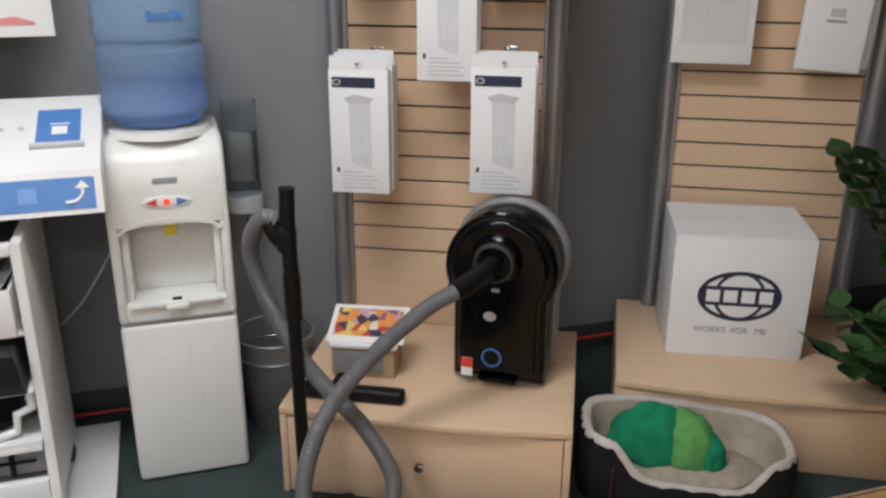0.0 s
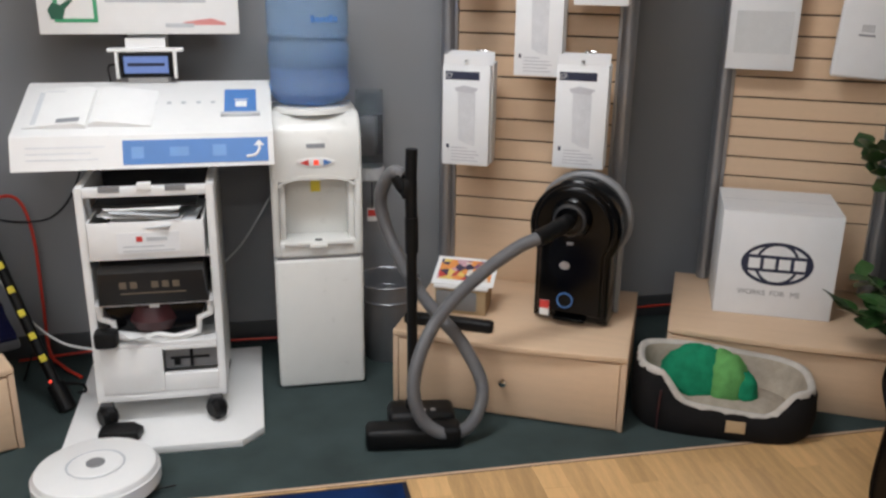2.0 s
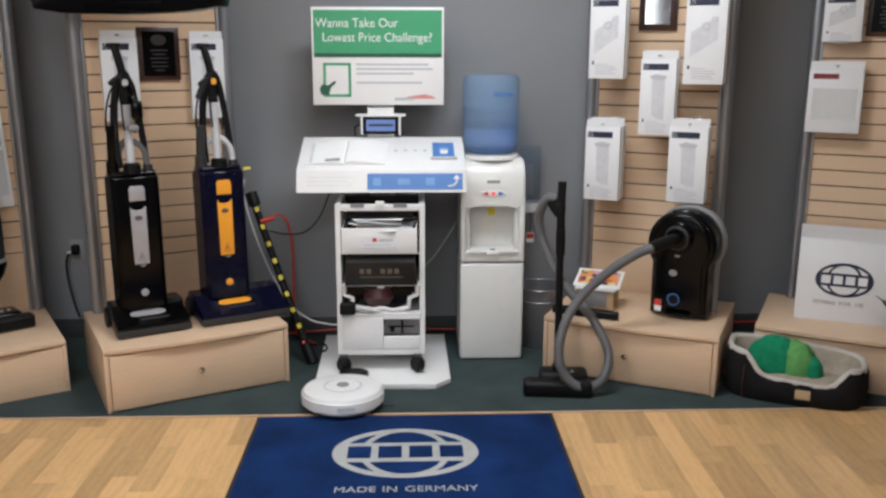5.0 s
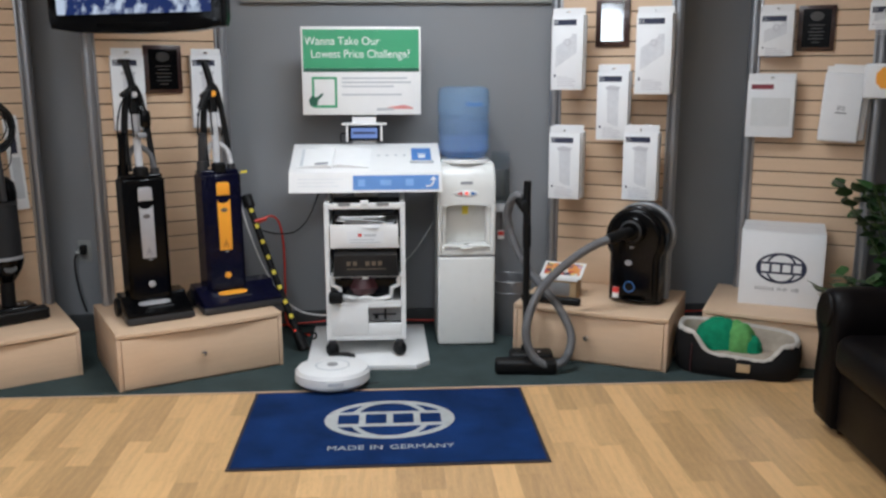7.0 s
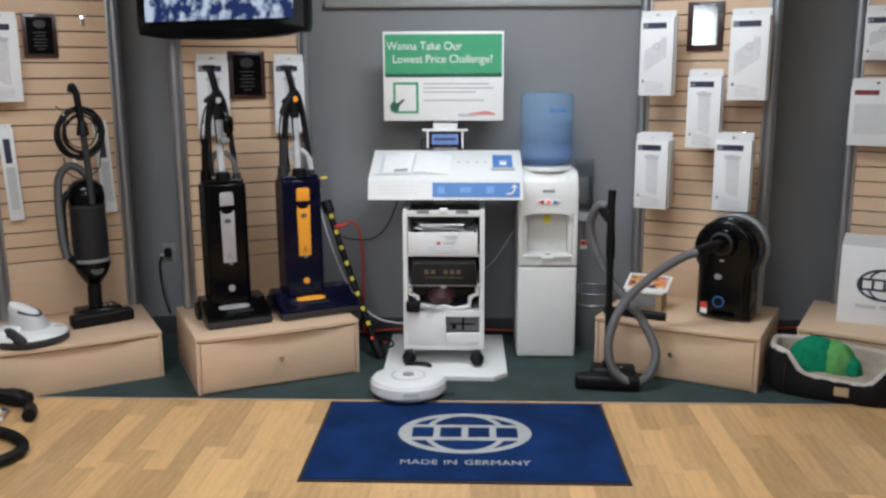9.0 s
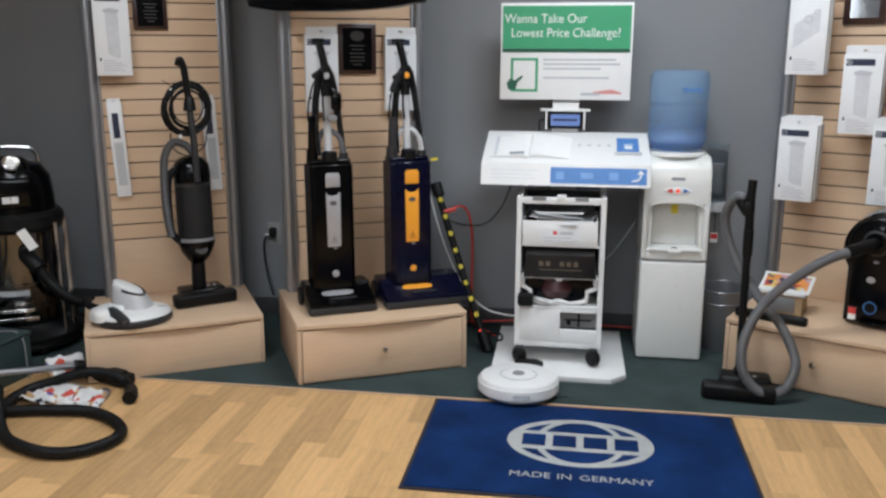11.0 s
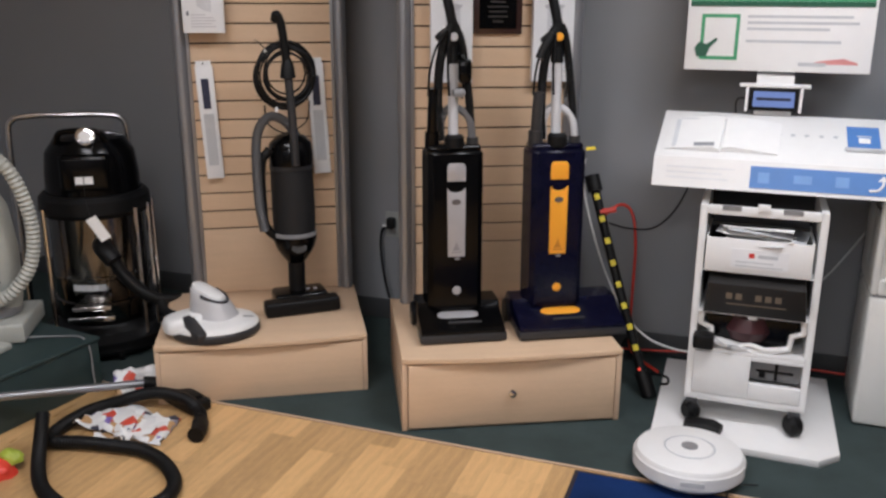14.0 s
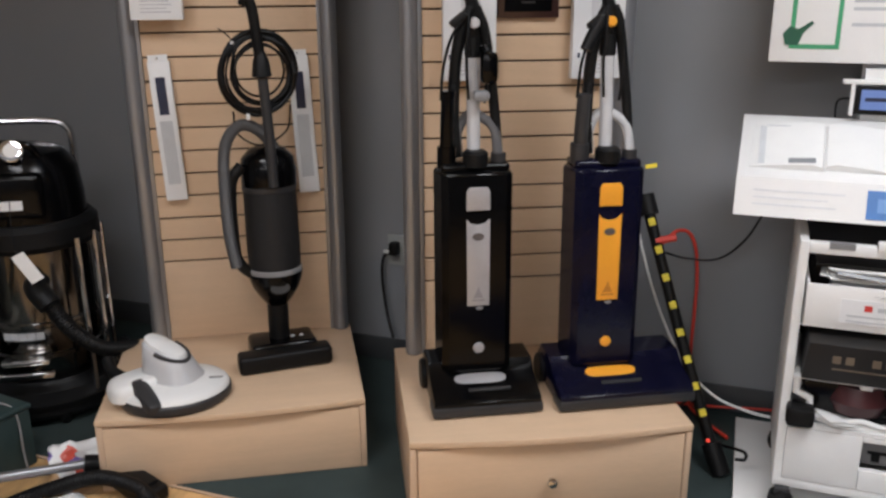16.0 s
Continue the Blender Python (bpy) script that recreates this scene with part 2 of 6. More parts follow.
def tube(points, r, sides=10, steps=8, rib=0.0, pitch=0.006, straight=False):
    """A round tube along points; rib gives it raised rings."""
    path = [Vector(p) for p in points] if straight else smooth_path(points, steps)
    if rib:
        total = [0.0]
        for a, b in zip(path, path[1:]):
            total.append(total[-1] + (b - a).length)
        n = max(4, int(total[-1] / pitch) * 2)
        res, i = [], 0
        for k in range(n + 1):
            s = total[-1] * k / n
            while i < len(path) - 2 and total[i + 1] < s:
                i += 1
            f = (s - total[i]) / max(1e-9, total[i + 1] - total[i])
            res.append(path[i].lerp(path[i + 1], f))
        path = res
    bm = bmesh.new()
    rings, up = [], None
    for k, p in enumerate(path):
        d = (path[min(k + 1, len(path) - 1)] - path[max(k - 1, 0)]).normalized()
        if up is None:
            up = d.orthogonal().normalized()
        up = (up - d * up.dot(d)).normalized()
        side = d.cross(up)
        rr = r * (1 - (rib if k % 2 else 0))
        rings.append([bm.verts.new(p + rr * (math.cos(2 * math.pi * j / sides) * up + math.sin(2 * math.pi * j / sides) * side)) for j in range(sides)])
    for a, b in zip(rings, rings[1:]):
        for j in range(sides):
            bm.faces.new((a[j], a[(j + 1) % sides], b[(j + 1) % sides], b[j]))
    bm.faces.new(rings[0][::-1])
    bm.faces.new(rings[-1])
    bmesh.ops.recalc_face_normals(bm, faces=bm.faces[:])
    return bm


def prism(poly, y0, y1, bev=0.0, seg=2):
    """An outline in x and z, drawn out along y."""
    bm = bmesh.new()
    lo = [bm.verts.new((x, y0, z)) for x, z in poly]
    hi = [bm.verts.new((x, y1, z)) for x, z in poly]
    a, b = bm.faces.new(lo), bm.faces.new(hi[::-1])
    for k in range(len(poly)):
        j = (k + 1) % len(poly)
        bm.faces.new((lo[j], lo[k], hi[k], hi[j]))
    bmesh.ops.recalc_face_normals(bm, faces=bm.faces[:])
    if bev:
        rim = [e for f in (a, b) for e in f.edges]
        bmesh.ops.bevel(bm, geom=list(set(rim)), offset=bev, segments=seg, profile=0.5, affect="EDGES")
    return bm


FLAT = Matrix(((1, 0, 0, 0), (0, 0, -1, 0), (0, 1, 0, 0), (0, 0, 0, 1)))
LYING = pose(0, 0, 0, -90)


def slab(poly, z0, z1, bev=0.0, seg=2):
    """An outline in x and y, drawn out along z."""
    bm = prism(poly, -z1, -z0, bev, seg)
    bm.transform(Matrix(((1, 0, 0, 0), (0, 0, 1, 0), (0, -1, 0, 0), (0, 0, 0, 1))))
    return bm


def oval(rx, rz, n=28, a0=0, a1=360, cx=0.0, cz=0.0):
    full = abs(a1 - a0) >= 360
    return [(cx + rx * math.cos(radians(a0 + (a1 - a0) * k / (n if full else n - 1))), cz + rz * math.sin(radians(a0 + (a1 - a0) * k / (n if full else n - 1)))) for k in range(n)]


def ring(rx, rz, w, y0, y1, n=40, cx=0.0, cz=0.0, keep=None):
    """A flat oval band; keep picks the stretches of it by height."""
    bm = bmesh.new()
    loops = []
    for y in (y0, y1):
        for k in (1, 0):
            loops.append([bm.verts.new((x, y, z)) for x, z in oval(rx - k * w, rz - k * w, n, cx=cx, cz=cz)])
    inner0, outer0, inner1, outer1 = loops
    for k in range(n):
        j = (k + 1) % n
        if keep and not keep((outer0[k].co.z + outer0[j].co.z) / 2 - cz):
            continue
        bm.faces.new((inner0[k], inner0[j], outer0[j], outer0[k]))
        bm.faces.new((inner1[k], outer1[k], outer1[j], inner1[j]))
        bm.faces.new((outer0[k], outer0[j], outer1[j], outer1[k]))
        bm.faces.new((inner0[j], inner0[k], inner1[k], inner1[j]))
    bmesh.ops.recalc_face_normals(bm, faces=bm.faces[:])
    return bm


def top_of(ob):
    while ob.parent:
        ob = ob.parent
    return ob


def part(name, bm, material, parent, label="", world=False, sharp=35):
    """Links bm as one mesh under a thing or a part. world: it is given in the place's own metres."""
    me = bpy.data.meshes.new(name)
    if world:
        bm.transform(top_of(parent).matrix_basis.inverted())
    bm.to_mesh(me)
    bm.free()
    me.shade_smooth()
    me.set_sharp_from_angle(angle=radians(sharp))
    me.materials.append(material)
    ob = new(name, me)
    ob.parent = parent
    return tagged(ob, label)


def thing(name, label, category, m=None, group="", kind=""):
    ob = new(name)
    ob.empty_display_size = 0.1
    if m is not None:
        ob.matrix_basis = m
    return tagged(ob, label, category, group, kind)


def solid(name, bm, material, label, category="", group="", kind="", m=None, sharp=35):
    """A thing that is one mesh."""
    me = bpy.data.meshes.new(name)
    bm.to_mesh(me)
    bm.free()
    me.shade_smooth()
    me.set_sharp_from_angle(angle=radians(sharp))
    me.materials.append(material)
    ob = new(name, me)
    if m is not None:
        ob.matrix_basis = m
    return tagged(ob, label, category, group, kind)


def words(text, size, depth=0.0006):
    """Lettering in x and z, centred, facing -y."""
    cu = bpy.data.curves.new("lettering", "FONT")
    cu.body, cu.size, cu.align_x, cu.align_y, cu.extrude = text, size, "CENTER", "CENTER", depth
    ob = bpy.data.objects.new("lettering", cu)
    me = bpy.data.meshes.new_from_object(ob)
    bm = bmesh.new()
    bm.from_mesh(me)
    bpy.data.objects.remove(ob)
    bpy.data.curves.remove(cu)
    bm.transform(FLAT)
    return bm


def bars(rows, x0, z0, pitch, h, y, widths):
    return join(*[span(x0, x0 + widths[k % len(widths)], y - 0.0006, y, z0 - k * pitch - h, z0 - k * pitch) for k in range(rows)])


def globe_mark(parent, m, rx, rz, ink, ground, name="printed_mark"):
    """A globe-shaped emblem: an oval, two arcs and a band with plain blocks, facing -y."""
    t = 0.15 * rz
    oval_band = ring(rx, rz, t, -0.001, 0, 48)
    arcs = ring(rx * 0.62, rz * 0.98, t * 0.8, -0.0009, 0, 48, keep=lambda z: abs(z) > 0.36 * rz)
    band = prism([(x, z) for x, z in oval(rx * 0.995, rz, 64) if abs(z) < 0.42 * rz], -0.0012, 0)
    emblem = part(name, moved(join(oval_band, arcs, band), m), ink, parent)
    for k in range(4):
        x = -0.79 * rx + k * 0.42 * rx
        part("plain_block", moved(span(x, x + 0.32 * rx, -0.0022, -0.0012, -0.24 * rz, 0.24 * rz), m), ground, emblem)
    return emblem


# ---- structure ----
X0, X1, Y0 = -4.4, 3.4, -4.6
CARPET_Y = 1.615
solid("carpet", span(X0, X1, CARPET_Y, WALL_Y + 0.1, -0.05, 0.0), CARPET, "dark green low-pile carpet strip along the wall", "carpet", kind="structure")
solid("floor", span(X0, X1, Y0, CARPET_Y, -0.05, -0.006), GROOVE, "dark bed under the laminate strips", "floor", kind="structure")
solid("wall_north", span(X0 - 0.15, X1 + 0.15, WALL_Y, WALL_Y + 0.15, 0, CEIL), WALL, "plain grey painted display wall", "wall", kind="structure")
solid("wall_south", span(X0 - 0.15, X1 + 0.15, Y0 - 0.15, Y0, -0.05, CEIL), WALL, "plain grey painted wall", "wall", kind="structure")
WIN = (-4.35, -2.75, 0.9, 2.35)
solid("wall_west", join(span(X0 - 0.15, X0, WIN[1], WALL_Y, -0.05, CEIL), span(X0 - 0.15, X0, Y0, WIN[0], -0.05, CEIL), span(X0 - 0.15, X0, WIN[0], WIN[1], -0.05, WIN[2]), span(X0 - 0.15, X0, WIN[0], WIN[1], WIN[3], CEIL)), WALL,
      "plain grey painted wall with a shop window", "wall", kind="structure")
win = thing("window_1", "white framed shop window in the grey wall", "window", pose(X0 - 0.08, (WIN[0] + WIN[1]) / 2, WIN[2]), kind="structure")
ww, wh = (WIN[1] - WIN[0]) / 2, WIN[3] - WIN[2]
part("window_frame", join(span(-0.03, 0.03, -ww, -ww + 0.05, 0, wh), span(-0.03, 0.03, ww - 0.05, ww, 0, wh), span(-0.03, 0.03, -ww + 0.05, ww - 0.05, 0, 0.05), span(-0.03, 0.03, -ww + 0.05, ww - 0.05, wh - 0.05, wh), span(-0.03, 0.03, -0.02, 0.02, 0.05, wh - 0.05)), WHITE, win)
for s in (-1, 1):
    pane = part("pane", span(-0.004, 0.004, *sorted((s * 0.021, s * (ww - 0.051))), 0.051, wh - 0.051), PANE, win)
    pane.visible_shadow = False
solid("backdrop", span(X0 - 1.2, X0 - 1.15, -6.0, -1.0, -0.5, 3.5), DAYLIGHT, "bright plain daylight outside the window", "backdrop", kind="structure")
solid("wall_east", span(X1, X1 + 0.15, Y0, WALL_Y, -0.05, CEIL), WALL, "plain grey painted wall", "wall", kind="structure")
solid("ceiling", span(X0 - 0.15, X1 + 0.15, Y0 - 0.15, WALL_Y + 0.15, CEIL, CEIL + 0.1), CEILING, "off-white tiled ceiling", "ceiling", kind="structure")
solid("baseboard", span(X0, X1, WALL_Y - 0.012, WALL_Y - 0.001, 0.0, 0.095, 0.004), BASE, "dark vinyl cove base along the grey wall", "baseboard", kind="structure")
solid("trim", join(span(-1.22, 0.5, WALL_Y - 0.03, WALL_Y - 0.001, 1.795, 1.83, 0.004), span(-1.22, 0.5, WALL_Y - 0.018, WALL_Y - 0.001, 1.83, 1.86)), TRIM,
      "pale grey ledge moulding across the wall", "trim", kind="structure")
solid("threshold", span(X0, X1, CARPET_Y - 0.006, CARPET_Y + 0.004, -0.001, 0.003, 0.001), EDGE, "thin wooden edge strip between laminate and carpet", "trim", kind="structure")
for lamp_x, lamp_y, lamp_w in TROFFERS:
    light = thing("ceiling_light", "assumed fluorescent ceiling light with a white diffuser, out of view", "ceiling light", pose(lamp_x, lamp_y, CEIL), "ceiling lights")
    part("frame", join(span(-0.62, 0.62, -0.33, -0.28, -0.02, -0.001), span(-0.62, 0.62, 0.28, 0.33, -0.02, -0.001), span(-0.62, -0.575, -0.28, 0.28, -0.02, -0.001), span(0.575, 0.62, -0.28, 0.28, -0.02, -0.001)), WHITE, light)
    part("diffuser", span(-0.575, 0.575, -0.28, 0.28, -0.012, -0.004), TUBELIGHT, light)

# ---- display bays ----
TALL = {"far": 0.234, "left": 0.275, "right": 0.270, "end": 0.245}  # plinth heights
PITCH, LOW = 0.0762, 0.52
BAYS = {  # front left corner on the floor, turn, posts, depth
    "far": (-2.616, 1.518, 30.0, 0.120, 0.742, 0.60),
    "left": (-1.688, 1.641, 26.6, 0.066, 0.712, 0.62),
    "right": (0.176, 2.088, -26.5, 0.034, 0.670, 0.60),
    "end": (1.135, 2.0, -28.0, 0.112, 0.72, 0.60),
}
PANEL_Y = 0.575


def bay(key):
    x, y, turn, a, b, d = BAYS[key]
    return pose(x, y, 0, 0, 0, turn)


def plinth(key, drawer, label):
    w, d, H = 0.78, BAYS[key][5], TALL[key]
    t = thing("display_plinth", label, "plinth", bay(key), "display plinths")
    part("body", span(0.006, w - 0.006, 0.012, d, 0.0, H - 0.022, 0.002), MAPLE, t)
    bow = [(w * k / 16, -0.024 * (1 - (2 * k / 16 - 1) ** 2)) for k in range(17)]
    part("top", slab(bow + [(w, d), (0, d)], H - 0.020, H, 0.003), MAPLE, t)
    part("side_panel", span(0, 0.018, 0.002, d - 0.002, 0.001, H - 0.023, 0.001), EDGE, t)
    part("side_panel", span(w - 0.018, w, 0.002, d - 0.002, 0.001, H - 0.023, 0.001), EDGE, t)
    if drawer:
        f = part("drawer", span(0.022, w - 0.022, -0.002, 0.016, 0.012, H - 0.028, 0.002), MAPLE, t)
        part("knob", lathe([(0, 0), (0.006, 0), (0.006, 0.010), (0.013, 0.014), (0.015, 0.019), (0.012, 0.025), (0, 0.027)], 20, pose(w / 2 - 0.005, -0.002, 0.135, 90)), CHROME, f, "small round chrome knob")
    else:
        part("front_panel", span(0.019, w - 0.019, -0.001, 0.014, 0.002, H - 0.030, 0.002), MAPLE, t)
    return t


def slat_panel(key, label):
    x, y, turn, a, b, d = BAYS[key]
    H = TALL[key]
    t = thing("slatwall_panel", label, "display panel", bay(key), "slatwall panels")
    x0, x1 = a + 0.032, b - 0.032
    top = 2.46
    part("backing", span(x0, x1, PANEL_Y + 0.012, PANEL_Y + 0.02, H + 0.001, top), GROOVE, t)
    part("lower_board", span(x0, x1, PANEL_Y, PANEL_Y + 0.0115, H + 0.002, LOW - 0.003, 0.001), MAPLE, t)
    first = None
    for k in range(int((top - LOW) / PITCH)):
        z = LOW + 0.003 + k * PITCH
        if first is None:
            first = part("slat", span(x0, x1, PANEL_Y, PANEL_Y + 0.0115, 0.0, PITCH - 0.006, 0.0015, 1), MAPLE, t)
            first.location.z = z
        else:
            s = new("slat", first.data)
            s.parent, s.location = t, (0, 0, z)
    for px, side in ((a, 1), (b, -1)):
        part("post", rod(0.026, top - H, pose(px - side * 0.004, PANEL_Y - 0.002, H + 0.001), 0.002, 24), STEEL, t, "round grey metal post")
        part("edge_channel", span(*sorted((px + side * 0.021, px + side * 0.033)), PANEL_Y - 0.012, PANEL_Y + 0.021, H + 0.001, top, 0.001), STEEL, t)
    return t


plinth("far", False, "maple display plinth with a bowed top edge")
plinth("left", True, "maple display plinth with a drawer and chrome knob")
plinth("right", True, "maple display plinth with one drawer, vacuum on top")
plinth("end", False, "maple display plinth behind the pet bed")
slat_panel("far", "maple slatwall panel between grey metal posts")
slat_panel("left", "maple slatwall panel behind two upright vacuums")
slat_panel("right", "maple slatwall panel hung with boxed filter bags")
slat_panel("end", "maple slatwall panel above the white carton")


# ---- entrance mat ----
mat_thing = thing("entrance_mat", "blue entrance mat with pale grey emblem and dark border", "mat", pose(-0.463, 1.20, 0, 0, 0, 0))
part("border", slab([(-0.605, -0.39), (0.605, -0.39), (0.605, 0.39), (-0.605, 0.39)], 0.0, 0.006, 0.002), MATEDGE, mat_thing)
part("blue_surface", slab([(-0.59, -0.375), (0.59, -0.375), (0.59, 0.375), (-0.59, 0.375)], 0.005, 0.010, 0.002), MATBLUE, mat_thing)
ON_MAT = pose(0, 0.045, 0.0102) @ pose(0, 0, 0, -90)
globe_mark(mat_thing, ON_MAT, 0.272, 0.20, MATGREY, MATBLUE, "woven_mark")
for word, wx in (("MADE", -0.172), ("IN", -0.052), ("GERMANY", 0.125)):
    part("lettering", moved(words(word, 0.054, 0.0005), pose(wx, -0.235, 0.0104) @ pose(0, 0, 0, -90)), MATGREY, mat_thing)


# ---- upright vacuums ----
EMBLEM = mat("dark emblem print", (0.10, 0.085, 0.08), 0.5)
PALE_KNOB = mat("pale knob plastic", (0.62, 0.62, 0.64), 0.35)
FAINT = (mat("faint grey print", (0.27, 0.26, 0.265), 0.5), mat("faint brown print", (0.55, 0.2, 0.02), 0.5))


def upright(m, shell, plate, wide, shift, label, tubecol):
    t = thing("upright_vacuum", label, "vacuum cleaner", m, "upright vacuums")
    x0, x1 = shift - wide / 2, shift + wide / 2
    side = [(0.0, 0.008), (0.0, 0.045), (0.012, 0.055), (0.10, 0.085), (0.13, 0.115), (0.23, 0.115), (0.26, 0.08), (0.26, 0.012)]
    bm = prism(side, x0, x1, 0.006)
    head = part("power_head", moved(bm, Matrix(((0, 1, 0, 0), (1, 0, 0, 0), (0, 0, 1, 0), (0, 0, 0, 1)))), shell, t)
    bmesh_fix(head)
    part("bumper", span(x0 - 0.004, x1 + 0.004, -0.004, 0.07, 0.006, 0.036, 0.006), DGREY, t, "soft charcoal bumper")
    part("brush_strip", span(x0 + 0.01, x1 - 0.01, 0.01, 0.06, 0.0, 0.008), MATTE, head)
    for s in (x0 - 0.012, x1 - 0.008):
        part("wheel", rod(0.045, 0.02, pose(s, 0.215, 0.0455, 0, 90, 0), 0.005), MATTE, t)
    part("badge", moved(slab([(0.075 * (1 if c > 0 else -1) * min(1, abs(c) ** 0.35), 0.02 * s) for c, s in [(math.cos(a * math.pi / 16), math.sin(a * math.pi / 16)) for a in range(32)]], 0, 0.003, 0.001), pose(shift * 0.4, 0.083, 0.0795, 18.5)), plate, head, "oval badge on the head")
    part("lever", moved(box(0.12, 0.012, 0.006, (0, 0, 0), 0.002), pose(shift * 0.4 + 0.02, 0.040, 0.0665, 18)), DGREY, head)
    body = part("body", moved(join(slab([(-0.098, 0.004), (-0.08, -0.012), (0.08, -0.012), (0.098, 0.004), (0.106, 0.09), (0.08, 0.13), (-0.08, 0.13), (-0.106, 0.09)], 0.09, 0.672, 0.012, 3),
                                   span(-0.095, 0.095, 0.01, 0.11, 0.665, 0.692, 0.012, 3)), pose(0, 0.108, 0, -1.0)), shell, t)
    F = pose(0, 0.108, 0, -1.0)
    part("label_plate", moved(prism([(-0.029, 0.295), (0.033, 0.295), (0.034, 0.545), (0.02, 0.532), (0.0, 0.528), (-0.02, 0.532), (-0.031, 0.545)], -0.0155, -0.011, 0.001), F), plate, body, "long vertical label plate")
    part("latch", moved(prism([(-0.031, 0.568), (0.034, 0.568), (0.034, 0.62), (0.026, 0.632), (-0.024, 0.632), (-0.031, 0.62)], -0.0155, -0.011, 0.001), F), plate, body)
    part("emblem", moved(prism(oval(0.0165, 0.0105, 24, cx=0.001, cz=0.495), -0.0165, -0.0155), F), EMBLEM, body)
    part("printed_note", moved(join(prism([(-0.013, 0.318), (0.016, 0.318), (0.008, 0.335), (0.002, 0.352), (-0.004, 0.336)], -0.0161, -0.0156), span(-0.016, 0.02, -0.0161, -0.0156, 0.309, 0.314)), F), FAINT[shell is NAVY], body)
    part("pedal", moved(lathe([(0, 0), (0.016, 0), (0.016, 0.004), (0.012, 0.006), (0, 0.006)], 20, pose(0.004, -0.011, 0.168, 90)), F), plate, body)
    # grey oval painted in for the small glint below the label plate
    part("painted_glint", moved(prism(oval(0.011, 0.0045, 16, cx=0.006, cz=0.287), -0.0135, -0.011), F), GREY, body)
    lean = pose(0, 0.17, 0.69, -4.0)
    part("handle_tube", moved(rod(0.018, 0.29, pose(0, 0, -0.01)), lean), tubecol, t, "pale grey telescopic tube")
    part("handle_collar", moved(join(rod(0.0225, 0.06, pose(0, 0, 0.275), 0.006), lathe([(0.020, 0.33), (0.024, 0.35), (0.022, 0.40), (0.016, 0.42)], 20)), lean), MATTE, t)
    part("handle_knob", moved(lathe([(0, 0), (0.0145, 0), (0.0145, 0.008), (0.011, 0.011), (0, 0.012)], 20, pose(0, -0.02, 0.366, 90)), lean), PALE_KNOB if shell is BLACK else plate, t, "round release knob")
    part("handle_grip", moved(tube([(0, 0, 0.31), (0, -0.004, 0.38), (-0.006, -0.006, 0.43), (-0.02, 0.0, 0.50), (-0.022, 0.01, 0.52)], 0.017, 12), lean), MATTE, t)
    part("grip_end", moved(box(0.06, 0.03, 0.018, (-0.026, 0.006, 0.522), 0.007), lean), MATTE, t)
    part("collar", rod(0.035, 0.05, pose(0, 0.15, 0.675), 0.008), MATTE, t)
    part("suction_hose", tube([(-0.038, 0.20, 0.70), (-0.04, 0.195, 0.77), (-0.01, 0.19, 0.815), (0.03, 0.18, 0.805), (0.058, 0.165, 0.77), (0.066, 0.15, 0.68)], 0.0145, 12, rib=0.14), tubecol if shell is NAVY else HOSE, t, "ribbed hose arching over the body")
    navy = shell is NAVY
    part("crevice_tool", join(tube([(-0.076, 0.165, 0.685), (-0.075, 0.155, 0.80), (-0.072, 0.152, 0.87 if navy else 0.885)], 0.019, 12), tube([(-0.076, 0.165, 0.68), (-0.076, 0.163, 0.735)], 0.026, 12, straight=True)), DGREY if navy else BLACK, t, "dark wand clipped beside the handle")
    part("hose_left", tube([(-0.046, 0.19, 0.70), (-0.052, 0.19, 0.82), (-0.048, 0.185, 0.95), (-0.028, 0.185, 1.05), (0.0, 0.19, 1.10)], 0.0165, 12, rib=0.08, pitch=0.008), MATTE, t, "black stretch hose")
    part("hose_right", tube([(0.0, 0.19, 1.10), (0.026, 0.185, 1.05), (0.044, 0.185, 0.95), (0.058, 0.175, 0.82), (0.066, 0.16, 0.69)], 0.0145, 12, rib=0.08, pitch=0.008), MATTE, t)
    part("hose_cuff", tube([(0.066, 0.158, 0.675), (0.066, 0.158, 0.715)], 0.021, 14, straight=True), DGREY, t)
    part("power_cord", join(tube([(-0.012, 0.165, 1.085), (-0.06, 0.15, 1.03), (-0.085, 0.15, 0.95), (-0.092, 0.155, 0.86)], 0.004, 8),
                            tube([(-0.012, 0.165, 1.10), (-0.02, 0.15, 1.03), (-0.024, 0.15, 0.95), (-0.018, 0.155, 0.86)], 0.004, 8),
                            tube([(0.012, 0.165, 1.10), (0.026, 0.15, 1.05), (0.030, 0.15, 0.93), (0.026, 0.155, 0.85)], 0.004, 8)), MATTE, t)
    part("cord_clamp", box(0.05, 0.04, 0.022, (-0.042, 0.172, 1.055 if navy else 1.065), 0.008, 2, (0, -38, 0)), MATTE, t)
    if navy:
        part("hand_grip", tube([(-0.03, 0.165, 1.06), (-0.055, 0.16, 1.02), (-0.072, 0.155, 0.985)], 0.017, 12), MATTE, t)
    else:
        part("trigger", join(box(0.046, 0.05, 0.085, (0.032, 0.130, 0.945), 0.016), tube([(0.03, 0.135, 0.97), (0.02, 0.145, 1.0)], 0.014, 10, straight=True)), BLACK, t)
        part("cord_clip", box(0.046, 0.04, 0.03, (0.012, 0.136, 0.872), 0.012), GREY, t)
    return t


def bmesh_fix(ob):
    bm = bmesh.new()
    bm.from_mesh(ob.data)
    bmesh.ops.recalc_face_normals(bm, faces=bm.faces[:])
    bm.to_mesh(ob.data)
    bm.free()


